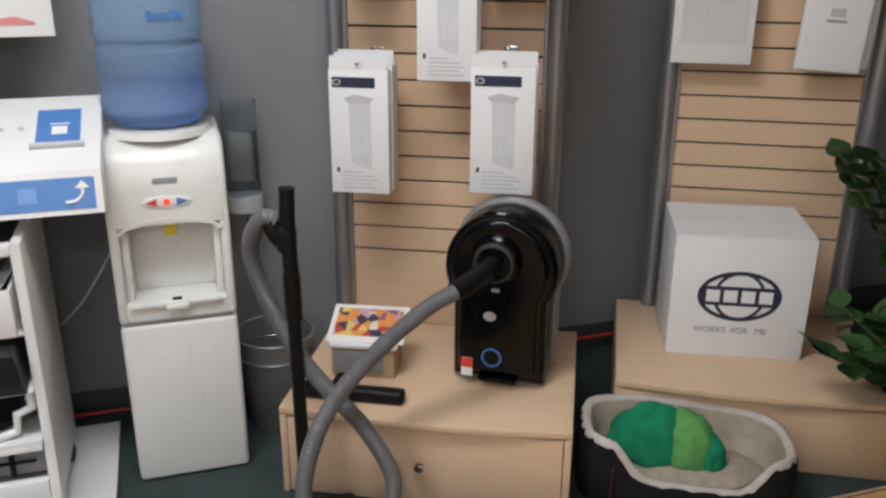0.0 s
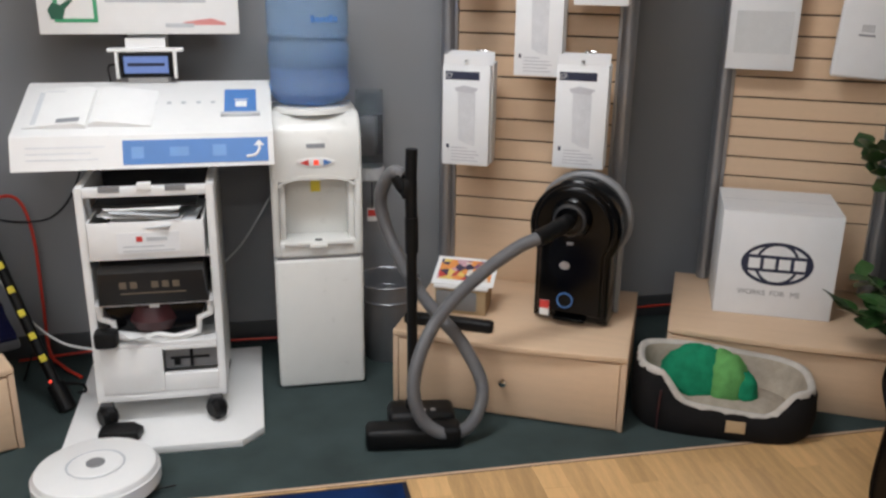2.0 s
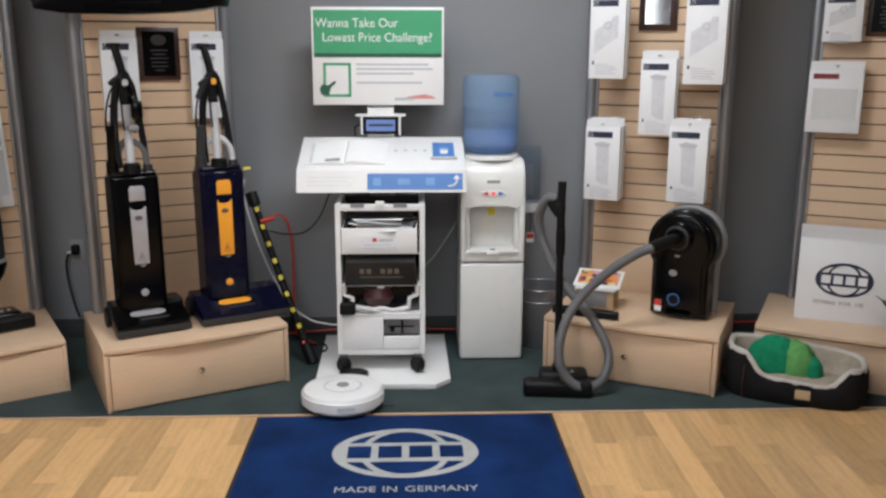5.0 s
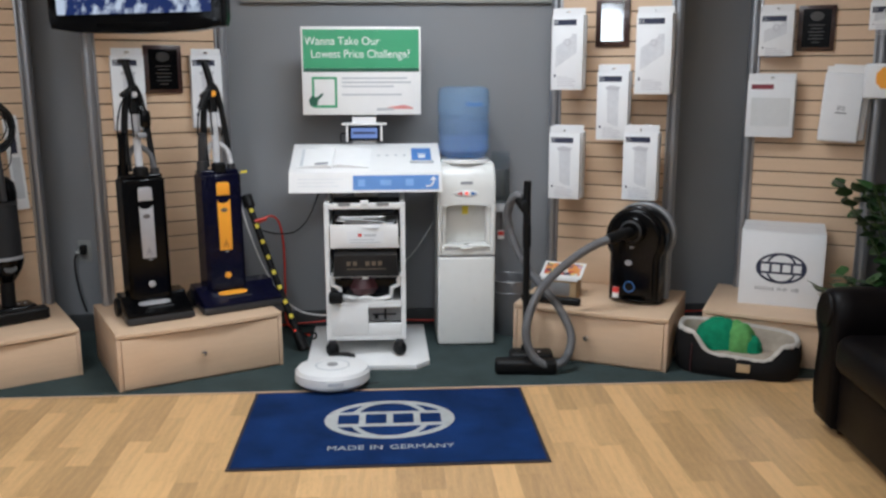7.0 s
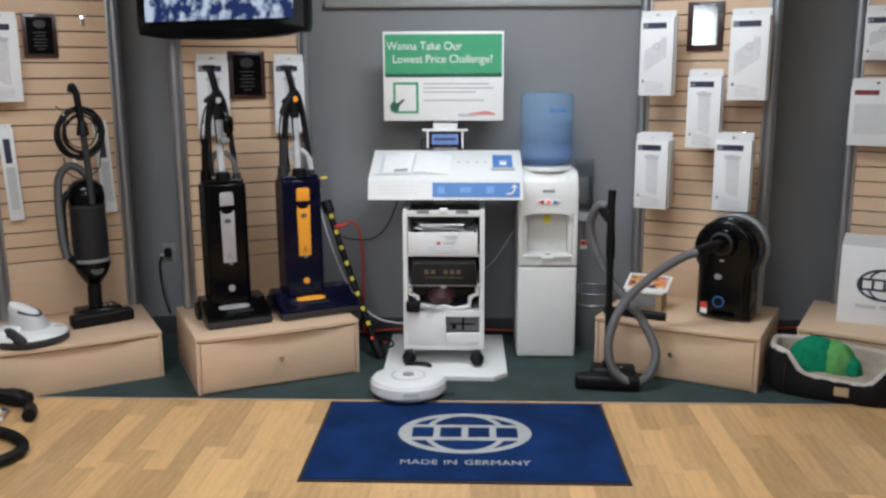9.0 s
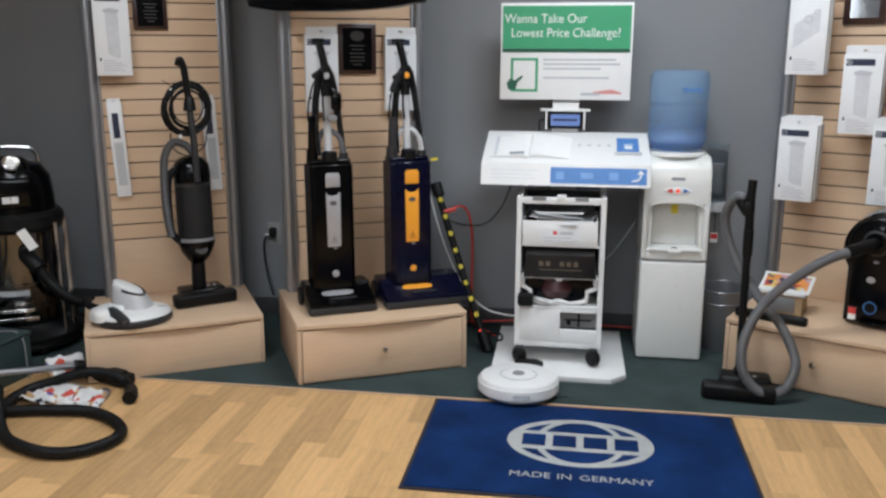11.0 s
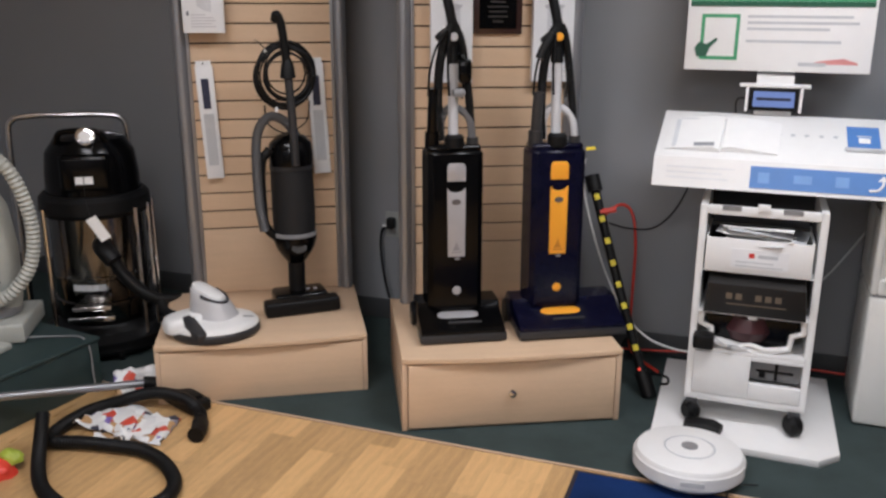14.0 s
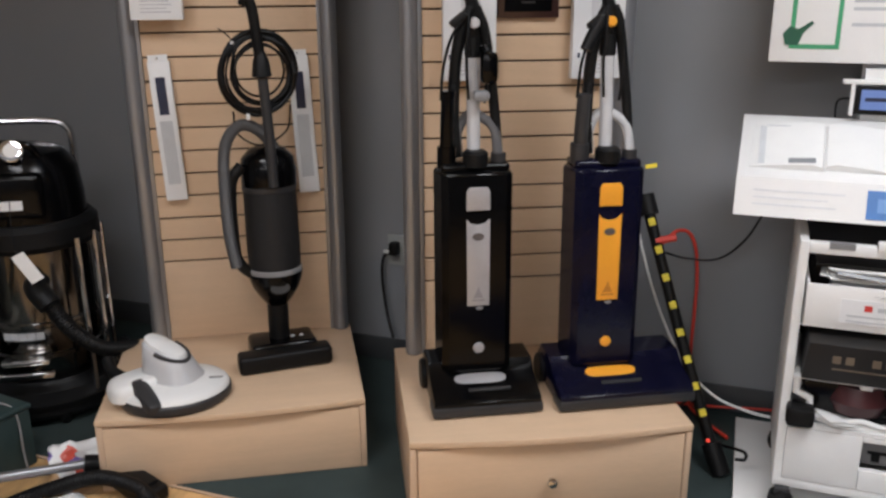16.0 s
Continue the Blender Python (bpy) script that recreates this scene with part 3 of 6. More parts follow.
PALE = mat("pale grey plastic", (0.52, 0.52, 0.53), 0.4, vary=0.08)
upright(pose(-1.545, 1.838, TALL["left"], 0, 0, 28.5), BLACK, SILVER, 0.305, 0.015, "black upright vacuum with a silver label plate on a plinth", PALE)
vac_b = upright(pose(-1.214, 2.003, TALL["left"], 0, 0, 29.0), NAVY, ORANGE, 0.395, 0.045, "navy blue upright vacuum with an orange label plate", PALE)
part("hang_tag", moved(span(0, 0.036, -0.001, 0.001, -0.006, 0.006), pose(0.092, 0.10, 0.675, 0, -4, 10)), YELLOW, vac_b, "small yellow tag")


# ---- slim grey upright on the far plinth ----
CASE = mat("ribbed charcoal cloth", (0.014, 0.014, 0.015), 0.6, vary=0.2, bump=0.3, spec=0.3)


def stick_vacuum(m):
    t = thing("stick_vacuum", "slim charcoal upright vacuum with coiled cord on its handle", "vacuum cleaner", m, "upright vacuums")
    part("floor_head", span(-0.15, 0.15, 0.0, 0.075, 0.004, 0.062, 0.012, 3), MATTE, t)
    part("head_top", span(-0.10, 0.115, 0.06, 0.19, 0.004, 0.072, 0.016, 3), BLACK, t)
    for lx in (0.04, 0.07):
        part("head_light", rod(0.008, 0.004, pose(lx, 0.112, 0.071)), SILVER, t)
    part("neck", tube([(0.0, 0.13, 0.05), (0.0, 0.13, 0.12), (0.0, 0.125, 0.19), (0.0, 0.12, 0.24)], 0.034, 14), MATTE, t)
    lean = pose(0, 0.125, 0.2, -2)
    part("lower_cup", moved(lathe([(0, -0.01), (0.034, -0.008), (0.052, 0.015), (0.074, 0.05), (0.086, 0.085), (0.089, 0.105), (0, 0.105)], 32), lean), BLACK, t)
    part("bag_case", moved(lathe([(0, 0.105), (0.083, 0.105), (0.085, 0.2), (0.083, 0.385), (0, 0.385)], 32), lean), CASE, t, "charcoal cylindrical bag case")
    part("case_band", moved(lathe([(0.084, 0.10), (0.0875, 0.103), (0.0875, 0.118), (0.084, 0.121)], 32), lean), GREY, t)
    part("case_band", moved(lathe([(0.083, 0.372), (0.0865, 0.375), (0.0865, 0.388), (0.083, 0.391)], 32), lean), DGREY, t)
    part("cap", moved(lathe([(0.086, 0.39), (0.088, 0.43), (0.082, 0.475), (0.055, 0.505), (0.025, 0.515), (0, 0.515)], 32), lean), BLACK, t)
    part("emblem", moved(prism(oval(0.03, 0.019, 24), -0.004, 0), pose(0.0, 0.049, 0.268, -20)), ENGRAVE, t)
    part("handle_spine", tube([(-0.035, 0.12, 0.27), (-0.11, 0.115, 0.34), (-0.125, 0.11, 0.42), (-0.122, 0.11, 0.60), (-0.085, 0.11, 0.66)], 0.018, 12), MATTE, t)
    part("hose", tube([(-0.125, 0.10, 0.34), (-0.140, 0.095, 0.45), (-0.142, 0.095, 0.62), (-0.13, 0.095, 0.73), (-0.085, 0.10, 0.785), (-0.03, 0.11, 0.77), (0.015, 0.12, 0.715), (0.025, 0.125, 0.68)], 0.019, 12, rib=0.1), DHOSE, t, "grey ribbed hose arching to the side")
    part("tube", moved(tube([(0.0, 0.045, 0.60), (-0.005, 0.05, 0.80), (-0.015, 0.055, 0.98)], 0.0155, 12), pose(0, 0, 0)), DGREY, t)
    part("tube_collar", moved(lathe([(0.015, 0), (0.03, 0.005), (0.024, 0.05), (0.014, 0.075), (0, 0.075)], 20), pose(-0.013, 0.055, 0.93)), MATTE, t)
    part("handle_grip", tube([(-0.015, 0.055, 0.98), (-0.022, 0.055, 1.06), (-0.03, 0.055, 1.13), (-0.045, 0.055, 1.165), (-0.052, 0.065, 1.14)], 0.016, 12), MATTE, t)
    random.seed(11)
    thick, thin = [], []
    for k in range(11):
        r = 0.118 - 0.0035 * k if k < 4 else random.uniform(0.075, 0.112)
        cx, cz, tilt = -0.02 + random.uniform(-0.006, 0.016), 0.945 + random.uniform(-0.012, 0.012), random.uniform(-0.02, 0.02)
        loop = tube([(cx + r * 0.96 * math.cos(a * math.pi / 8), 0.078 + random.uniform(-0.008, 0.008) + tilt * math.cos(a * math.pi / 8), cz + r * math.sin(a * math.pi / 8)) for a in range(17)], 0.0075 if k < 4 else 0.0036, 8, 4)
        (thick if k < 4 else thin).append(loop)
    part("power_cord", join(*thick), MATTE, t, "black cord hung in a coil")
    for strand in thin:
        part("cord_strand", strand, MATTE, t)
    part("loose_cord", tube([(-0.10, 0.09, 0.83), (-0.09, 0.10, 0.76), (-0.02, 0.11, 0.72), (0.06, 0.11, 0.76), (0.075, 0.10, 0.84)], 0.003, 6), MATTE, t)
    part("cord_end", tube([(-0.08, 0.06, 1.03), (-0.11, 0.05, 1.06), (-0.13, 0.05, 1.075)], 0.002, 6), MATTE, t)
    for tie in ((-0.09, 0.07, 1.03), (-0.06, 0.07, 0.815)):
        part("cord_tie", box(0.012, 0.02, 0.018, tie, 0.003), WHITE, t)
    return t


stick_vacuum(pose(-2.255, 1.998, TALL["far"], 0, 0, 40))


# ---- white disc head on the far plinth ----
PALE_SHELL = mat("pale silver plastic", (0.5, 0.5, 0.51), 0.35, vary=0.05)


def stacked(rings, power=2.6, n=36):
    """Rounded outlines stacked on one another: (centre x, half length, half width, height, slope along x)."""
    bm = bmesh.new()
    loops = []
    for cx, rx, ry, z, slope in rings:
        loop = []
        for k in range(n):
            c, q = math.cos(2 * math.pi * k / n), math.sin(2 * math.pi * k / n)
            x = math.copysign(abs(c) ** (2 / power), c) * rx
            y = math.copysign(abs(q) ** (2 / power), q) * ry
            loop.append(bm.verts.new((cx + x, y, z + slope * x)))
        loops.append(loop)
    for lo, hi in zip(loops, loops[1:]):
        for k in range(n):
            bm.faces.new((lo[k], lo[(k + 1) % n], hi[(k + 1) % n], hi[k]))
    bm.faces.new(loops[-1])
    bm.faces.new(loops[0][::-1])
    return bm


def disc_head(m):
    t = thing("floor_polisher_head", "white and grey round polishing head lying on a plinth", "cleaning head", m)
    n = 44
    rim = [(0.164 * math.cos(2 * math.pi * k / n), 0.146 * math.sin(2 * math.pi * k / n)) for k in range(n)]
    part("bumper", slab(rim, 0.004, 0.036, 0.008, 3), DGREY, t, "charcoal bumper rim")
    part("pad", slab([(0.93 * x, 0.93 * y) for x, y in rim], 0.0, 0.006), MATTE, t)
    shell = part("shell", moved(lathe([(0.160, 0.034), (0.158, 0.042), (0.150, 0.050), (0.13, 0.058), (0.10, 0.066), (0.05, 0.072), (0.0, 0.073)], 44), Matrix.Diagonal((1, 0.87, 1, 1))), WHITE, t, sharp=50)
    # the tapered motor block, its lid sloping to the front
    M = pose(-0.005, 0.015, 0, 0, 0, -40)
    block = part("motor_housing", moved(stacked([(0.004, 0.098, 0.080, 0.055, 0), (0.0, 0.090, 0.072, 0.075, -0.05), (-0.006, 0.080, 0.060, 0.115, -0.2), (-0.012, 0.073, 0.052, 0.146, -0.36), (-0.012, 0.066, 0.045, 0.152, -0.36)]), M), PALE_SHELL, t, "light grey tapered motor block", sharp=50)
    part("lid", moved(stacked([(-0.018, 0.066, 0.036, 0.150, -0.36), (-0.018, 0.064, 0.034, 0.162, -0.36), (-0.018, 0.058, 0.028, 0.166, -0.36)]), M), WHITE, block, "white sloping lid")
    arc = [(-0.012 + 0.069 * math.cos(math.radians(a)), 0.049 * math.sin(math.radians(a)), 0.149 - 0.36 * 0.069 * math.cos(math.radians(a))) for a in range(-95, 96, 19)]
    part("lid_slot", moved(tube(arc, 0.0065, 8), M), DGREY, block, "dark slot round the lid")
    # shoulder with the hose socket
    part("side_wing", moved(stacked([(0, 0.085, 0.062, 0.03, 0), (0, 0.086, 0.063, 0.055, 0.05), (0.003, 0.080, 0.056, 0.080, 0.10), (0.006, 0.066, 0.044, 0.087, 0.10)], 3.2), pose(-0.108, 0.002, 0, 0, 0, 16)), WHITE, t, sharp=50)
    part("grip_insert", moved(stacked([(0, 0.066, 0.023, -0.02, 0), (0, 0.066, 0.023, 0.004, 0), (0, 0.062, 0.019, 0.008, 0)], 4), pose(-0.082, -0.086, 0.061, 0, 0, -66) @ pose(0, 0, 0, 0, 20, 0)), DGREY, t, "charcoal grip strip", sharp=50)
    part("connector", tube([(-0.15, 0.05, 0.065), (-0.18, 0.085, 0.075), (-0.19, 0.12, 0.10)], 0.018, 12), MATTE, t)
    part("release_button", rod(0.009, 0.012, pose(-0.085, 0.062, 0.078), 0.003, 14), RED, t, "small red button")
    part("nameplate", moved(span(-0.024, 0.024, -0.003, 0.003, 0, 0.002), pose(0.118, -0.03, 0.0605, 3, 17, 30)), GREY, shell)
    return t


disc_head(pose(-2.485, 1.728, TALL["far"], 0, 0, 38))


# ---- canister vacuum standing on end ----
def canister():
    M = pose(0.673 + 0.125 * math.cos(radians(33.7)), 2.10 - 0.125 * math.sin(radians(33.7)), TALL["right"], 0, 0, -33.7)
    t = thing("canister_vacuum", "gloss black canister vacuum standing upright with a grey hose", "vacuum cleaner", M)

    def outline(g):
        w, r, zc = 0.130 + g, 0.157 + g, 0.342
        a = math.degrees(math.acos((w) / r))
        return [(-w, 0.012 - g * 0.3), (w, 0.012 - g * 0.3), (w, zc - 0.16)] + oval(r, r, 26, -a, 180 + a, 0, zc) + [(-w, zc - 0.16)]

    body = part("body", prism(outline(0.0), 0.0, 0.14, 0.022, 4), BLACK, t)
    part("front_shell", prism([(0.86 * x, 0.03 + 0.93 * z) for x, z in outline(0.0)], -0.022, 0.02, 0.018, 4), BLACK, t)
    part("bumper_rim", prism(outline(0.010), 0.135, 0.178, 0.014, 3), GREY, t, "soft grey bumper rim")
    part("handle", tube([(-0.07, 0.07, 0.452), (-0.045, 0.03, 0.487), (0.03, 0.03, 0.490), (0.075, 0.07, 0.452)], 0.011, 10), BLACK, t)
    part("hose_socket", lathe([(0.072, 0), (0.066, 0.022), (0.05, 0.035), (0.045, 0.05), (0.0, 0.05)], 32, pose(-0.005, -0.015, 0.385, 90)), BLACK, t)
    part("socket_ring", lathe([(0.052, 0.030), (0.056, 0.036), (0.052, 0.044), (0.046, 0.046)], 32, pose(-0.005, -0.015, 0.385, 90)), DGREY, t)
    part("release_button", box(0.022, 0.012, 0.01, (-0.004, -0.03, 0.30), 0.003), SILVER, body)
    part("emblem", prism(oval(0.018, 0.014, 20, cx=-0.02, cz=0.218), -0.0245, -0.02), SILVER, body)
    part("power_dial", ring(0.028, 0.028, 0.005, -0.027, -0.02, 28, -0.012, 0.095), INKBLUE, body, "blue ring round the power switch")
    part("dial_face", prism(oval(0.0225, 0.0225, 24, cx=-0.012, cz=0.095), -0.025, -0.02), MATTE, body)
    tag = part("sticker", span(-0.098, -0.066, -0.0235, -0.0222, 0.030, 0.085), PAPER, body, "red and white sticker")
    part("print", span(-0.098, -0.066, -0.0242, -0.0235, 0.056, 0.085), INKRED, tag)
    part("lip", span(-0.05, 0.06, -0.03, 0.02, 0.02, 0.035, 0.006), BLACK, body)
    part("hose_end", tube([(0.735, 1.985, 0.652), (0.69, 1.93, 0.655), (0.632, 1.89, 0.645), (0.60, 1.875, 0.638)], 0.027, 14), MATTE, t, "black hose end", world=True)
    pts = [(0.60, 1.875, 0.638), (0.53, 1.86, 0.615), (0.42, 1.83, 0.555), (0.303, 1.80, 0.462), (0.227, 1.77, 0.362), (0.190, 1.755, 0.228), (0.216, 1.755, 0.112), (0.29, 1.765, 0.045), (0.36, 1.775, 0.05),
           (0.405, 1.79, 0.10), (0.418, 1.81, 0.19), (0.358, 1.84, 0.318), (0.285, 1.88, 0.407), (0.233, 1.94, 0.470), (0.185, 2.01, 0.556), (0.150, 2.04, 0.645), (0.130, 2.03, 0.74), (0.142, 1.99, 0.81), (0.165, 1.96, 0.845), (0.19, 1.945, 0.835)]
    part("hose", tube(pts, 0.0215, 14, 10, rib=0.08, pitch=0.007), HOSE, t, "grey ribbed suction hose in a loop", world=True)
    part("wand", tube([(0.213, 1.90, 0.07), (0.211, 1.925, 0.75)], 0.0165, 14, straight=True), MATTE, t, "straight black wand", world=True)
    part("wand_handle", join(tube([(0.212, 1.924, 0.70), (0.210, 1.928, 0.82), (0.213, 1.93, 0.92)], 0.0185, 12), tube([(0.212, 1.935, 0.78), (0.19, 1.94, 0.80), (0.17, 1.95, 0.835)], 0.022, 12), box(0.05, 0.05, 0.07, (0.205, 1.935, 0.80), 0.015)), MATTE, t, world=True)
    part("wand_collar", tube([(0.212, 1.92, 0.60), (0.212, 1.924, 0.71)], 0.021, 14, straight=True), MATTE, t, world=True)
    head = part("floor_head", moved(span(-0.15, 0.15, -0.045, 0.04, 0.0, 0.07, 0.018, 3), pose(0.198, 1.80, 0.0, 0, 0, -6)), MATTE, t, "black floor head", world=True)
    part("head_top", moved(join(span(-0.085, 0.13, 0.03, 0.14, 0.004, 0.085, 0.02, 3), rod(0.028, 0.06, pose(-0.0, 0.09, 0.05), 0.008)), pose(0.205, 1.80, 0.0, 0, 0, -6)), MATTE, head, world=True)
    for lx in (0.03, 0.06):
        part("indicator", moved(rod(0.009, 0.004, pose(lx, 0.06, 0.084)), pose(0.205, 1.80, 0, 0, 0, -6)), SILVER, head, world=True)
    return t


canister()
nozzle = thing("upholstery_nozzle", "black plastic upholstery nozzle lying on the plinth", "vacuum nozzle", pose(0.36, 2.075, TALL["right"], 0, 0, -26.6))
part("mouth", span(-0.15, 0.16, -0.02, 0.022, 0.001, 0.04, 0.012, 3), MATTE, nozzle)
part("joint", rod(0.019, 0.06, pose(-0.03, 0.0, 0.03, -90), 0.004), MATTE, nozzle)


# ---- robot vacuum and dock ----
robot = thing("robot_vacuum", "white round robot vacuum on the carpet edge", "robot vacuum", pose(-0.727, 1.695, 0.005, -1.9, 0, 0) @ pose(0, 0, 0, 0, 0, 8))
part("body", lathe([(0, 0.012), (0.155, 0.012), (0.166, 0.022), (0.170, 0.04), (0.169, 0.072), (0.162, 0.084), (0.15, 0.088), (0, 0.089)], 56), WHITE, robot)
part("bumper", lathe([(0.1695, 0.026), (0.1735, 0.03), (0.1735, 0.068), (0.1695, 0.072)], 56), WHITE, robot)
part("base", lathe([(0, 0.0), (0.14, 0.0), (0.15, 0.012), (0, 0.012)], 40), DGREY, robot)
part("top_ring", lathe([(0.078, 0.0885), (0.080, 0.0905), (0.076, 0.0915), (0.074, 0.089)], 48), INKGREY, robot)
part("control_disc", lathe([(0, 0.089), (0.074, 0.089), (0.070, 0.0925), (0, 0.093)], 48), WHITE, robot)
part("button", lathe([(0, 0.0925), (0.026, 0.0925), (0.025, 0.0965), (0, 0.097)], 32), GREY, robot, "round grey button")
part("nameplate", moved(span(-0.035, 0.035, -0.001, 0.001, -0.007, 0.007), pose(-0.0, -0.1745, 0.05)), INKGREY, robot)
part("side_brush", join(*[tube([(0.13, -0.06, 0.01), (0.13 + 0.08 * math.cos(a), -0.06 + 0.08 * math.sin(a), 0.006)], 0.0025, 6, straight=True) for a in (0.2, 2.3, 4.4)]), MATTE, robot)
dock = thing("charging_dock", "small black charging dock for the robot vacuum", "charging dock", pose(-0.70, 1.955, 0.026, 0, 0, -8))
part("body", slab([(-0.06, -0.03), (0.06, -0.03), (0.065, 0.02), (0.03, 0.045), (-0.04, 0.04), (-0.065, 0.01)], 0.0, 0.035, 0.01, 3), MATTE, dock)
part("contact", join(span(-0.03, -0.015, -0.034, -0.028, 0.006, 0.018), span(0.015, 0.03, -0.034, -0.028, 0.006, 0.018)), CHROME, dock)


# ---- kiosk ----
def kiosk():
    t = thing("information_kiosk", "white kiosk stand with a slanted shelf and green-topped sign", "kiosk", pose(-0.57, 2.22, 0))
    base = [(-0.878, 2.565), (-0.868, 1.885), (-0.33, 1.875), (-0.262, 1.945), (-0.268, 2.565)]
    part("base_board", slab(base[::-1], 0.0, 0.026, 0.003), WHITE, t, "white base board with a clipped corner", world=True)
    part("column", span(-0.64, -0.515, 2.50, 2.535, 0.026, 1.24, 0.004), WHITE, t, world=True)
    tray = part("shelf", moved(prism([(2.088, 0.850), (2.108, 0.850), (2.45, 1.0), (2.45, 1.06), (2.425, 1.058), (2.118, 0.947)], -0.945, -0.188, 0.002), Matrix(((0, 1, 0, 0), (1, 0, 0, 0), (0, 0, 1, 0), (0, 0, 0, 1)))), WHITE, t, "slanted white reading shelf", world=True)
    bmesh_fix(tray)
    part("bracket", span(-0.65, -0.505, 2.40, 2.51, 0.93, 1.0, 0.004), WHITE, t, world=True)
    a = math.degrees(math.atan2(1.058 - 0.947, 2.425 - 2.118))
    S = pose(-0.57, 2.118, 0.9475, a)  # on the slope
    b = math.degrees(math.atan2(0.947 - 0.850, 2.118 - 2.088))
    L = pose(-0.57, 2.088, 0.850, b - 90)  # on the lip
    LIP = lambda bm: moved(bm, L)
    strip = part("blue_strip", LIP(span(-0.06, 0.365, -0.0022, -0.0005, 0.012, 0.085)), INKBLUE, tray, "blue printed strip", world=True)
    pale_blue = mat("pale blue print", (0.16, 0.32, 0.62), 0.5)
    for q in ((-0.035, 0.0, 0.03, 0.065), (0.075, 0.13, 0.035, 0.062), (0.20, 0.24, 0.032, 0.066)):
        part("pictogram", LIP(span(q[0], q[1], -0.003, -0.0022, q[2], q[3])), pale_blue, strip, world=True)
    part("arrow", LIP(join(tube([(0.30, -0.003, 0.028), (0.325, -0.003, 0.032), (0.338, -0.003, 0.048), (0.338, -0.003, 0.062)], 0.004, 6), prism([(0.322, 0.06), (0.354, 0.06), (0.338, 0.078)], -0.004, -0.002))), PAPER, strip, world=True)
    faint = mat("faint print", (0.66, 0.68, 0.70), 0.6)
    for k, wide in enumerate((0.22, 0.18, 0.2)):
        part("printed_line", LIP(bars(1, -0.33, 0.07 - 0.018 * k, 0.018, 0.004, -0.0008, [wide])), faint, tray, world=True)
    sq = part("blue_square", moved(span(0.235, 0.335, 0.11, 0.27, 0.0005, 0.002), S), INKBLUE, tray, "blue printed square", world=True)
    part("pictogram", moved(span(0.27, 0.305, 0.155, 0.19, 0.002, 0.003), S), PAPER, sq, world=True)
    part("pictogram", moved(span(0.265, 0.31, 0.20, 0.204, 0.002, 0.003), S), PAPER, sq, world=True)
    part("clip_strip", moved(span(0.225, 0.345, 0.095, 0.108, 0.0, 0.012, 0.002), S), INKGREY, tray, world=True)
    for k in range(5):
        part("printed_dot", moved(rod(0.008, 0.0012, pose(0.02 + 0.045 * k, 0.19, 0.0003), 0.0003, 12), S), INKGREY, tray, world=True)
    # sign
    sign = part("sign_board", span(-0.895, -0.278, 2.442, 2.456, 1.213, 1.662, 0.002), PAPER, t, "sign with a green heading", world=True)
    part("header", span(-0.886, -0.287, 2.4400, 2.4418, 1.452, 1.648), INKGREEN, sign, world=True)
    part("header_rule", span(-0.886, -0.287, 2.4396, 2.4416, 1.434, 1.4515), INKDGREEN, sign, world=True)
    w1 = words("Wanna Take Our", 0.058, 0.0004)
    part("lettering", moved(w1, pose(-0.684, 2.4393, 1.588) @ Matrix.Diagonal((0.93, 1, 1, 1))), PAPER, sign, world=True)
    part("lettering", moved(words("Lowest Price Challenge?", 0.058, 0.0004), pose(-0.590, 2.4393, 1.523) @ Matrix.Diagonal((0.90, 1, 1, 1))), PAPER, sign, world=True)
    part("tablet_outline", moved(join(span(0, 0.012, 0, 0.0012, 0, 0.158), span(0.118, 0.13, 0, 0.0012, 0, 0.158), span(0.012, 0.118, 0, 0.0012, 0, 0.012), span(0.012, 0.118, 0, 0.0012, 0.146, 0.158)), pose(-0.845, 2.4405, 1.25)), INKGREEN, sign, world=True)
    part("pointer", moved(prism([(-0.02, -0.03), (0.02, -0.03), (0.032, 0.008), (0.062, 0.04), (0.055, 0.048), (0.018, 0.022), (-0.012, 0.03), (-0.03, 0.005)], 0, 0.0012), pose(-0.838, 2.4393, 1.285) @ Matrix.Diagonal((0.85, 1, 0.85, 1))), INKDGREEN, sign, world=True)
    for k, wide in ((0, 0.34), (1, 0.36), (2, 0.27), (4, 0.31)):
        part("printed_line", bars(1, -0.69, 1.405 - 0.021 * k, 0.021, 0.009, 2.4416, [wide]), INKGREY, sign, world=True)
    part("printed_mark", moved(join(prism([(0, 0), (0.2, 0), (0.2, 0.008), (0.14, 0.026), (0.09, 0.02), (0.03, 0.012)], 0, 0.001)), pose(-0.47, 2.4407, 1.242) @ Matrix.Diagonal((0.75, 1, 0.8, 1))), INKROSE, sign, world=True)
    part("printed_mark", span(-0.51, -0.42, 2.4402, 2.4412, 1.234, 1.247), INKGREY, sign, world=True)
    # screen holder
    hold = part("screen_holder", join(span(-0.695, -0.46, 2.405, 2.435, 1.160, 1.172, 0.003), span(-0.672, -0.663, 2.405, 2.435, 1.075, 1.165), span(-0.492, -0.483, 2.405, 2.435, 1.075, 1.165), span(-0.64, -0.515, 2.43, 2.50, 1.06, 1.20)), WHITE, t, world=True)
    dev = part("handheld_screen", span(-0.660, -0.495, 2.408, 2.424, 1.078, 1.158, 0.004), MATTE, hold, "small dark screen device", world=True)
    part("display", span(-0.646, -0.509, 2.4062, 2.4078, 1.092, 1.146), SCREEN, dev, "lit blue display", world=True)
    part("screen_text", span(-0.635, -0.52, 2.4052, 2.4061, 1.115, 1.125), INKNAVY, dev, world=True)
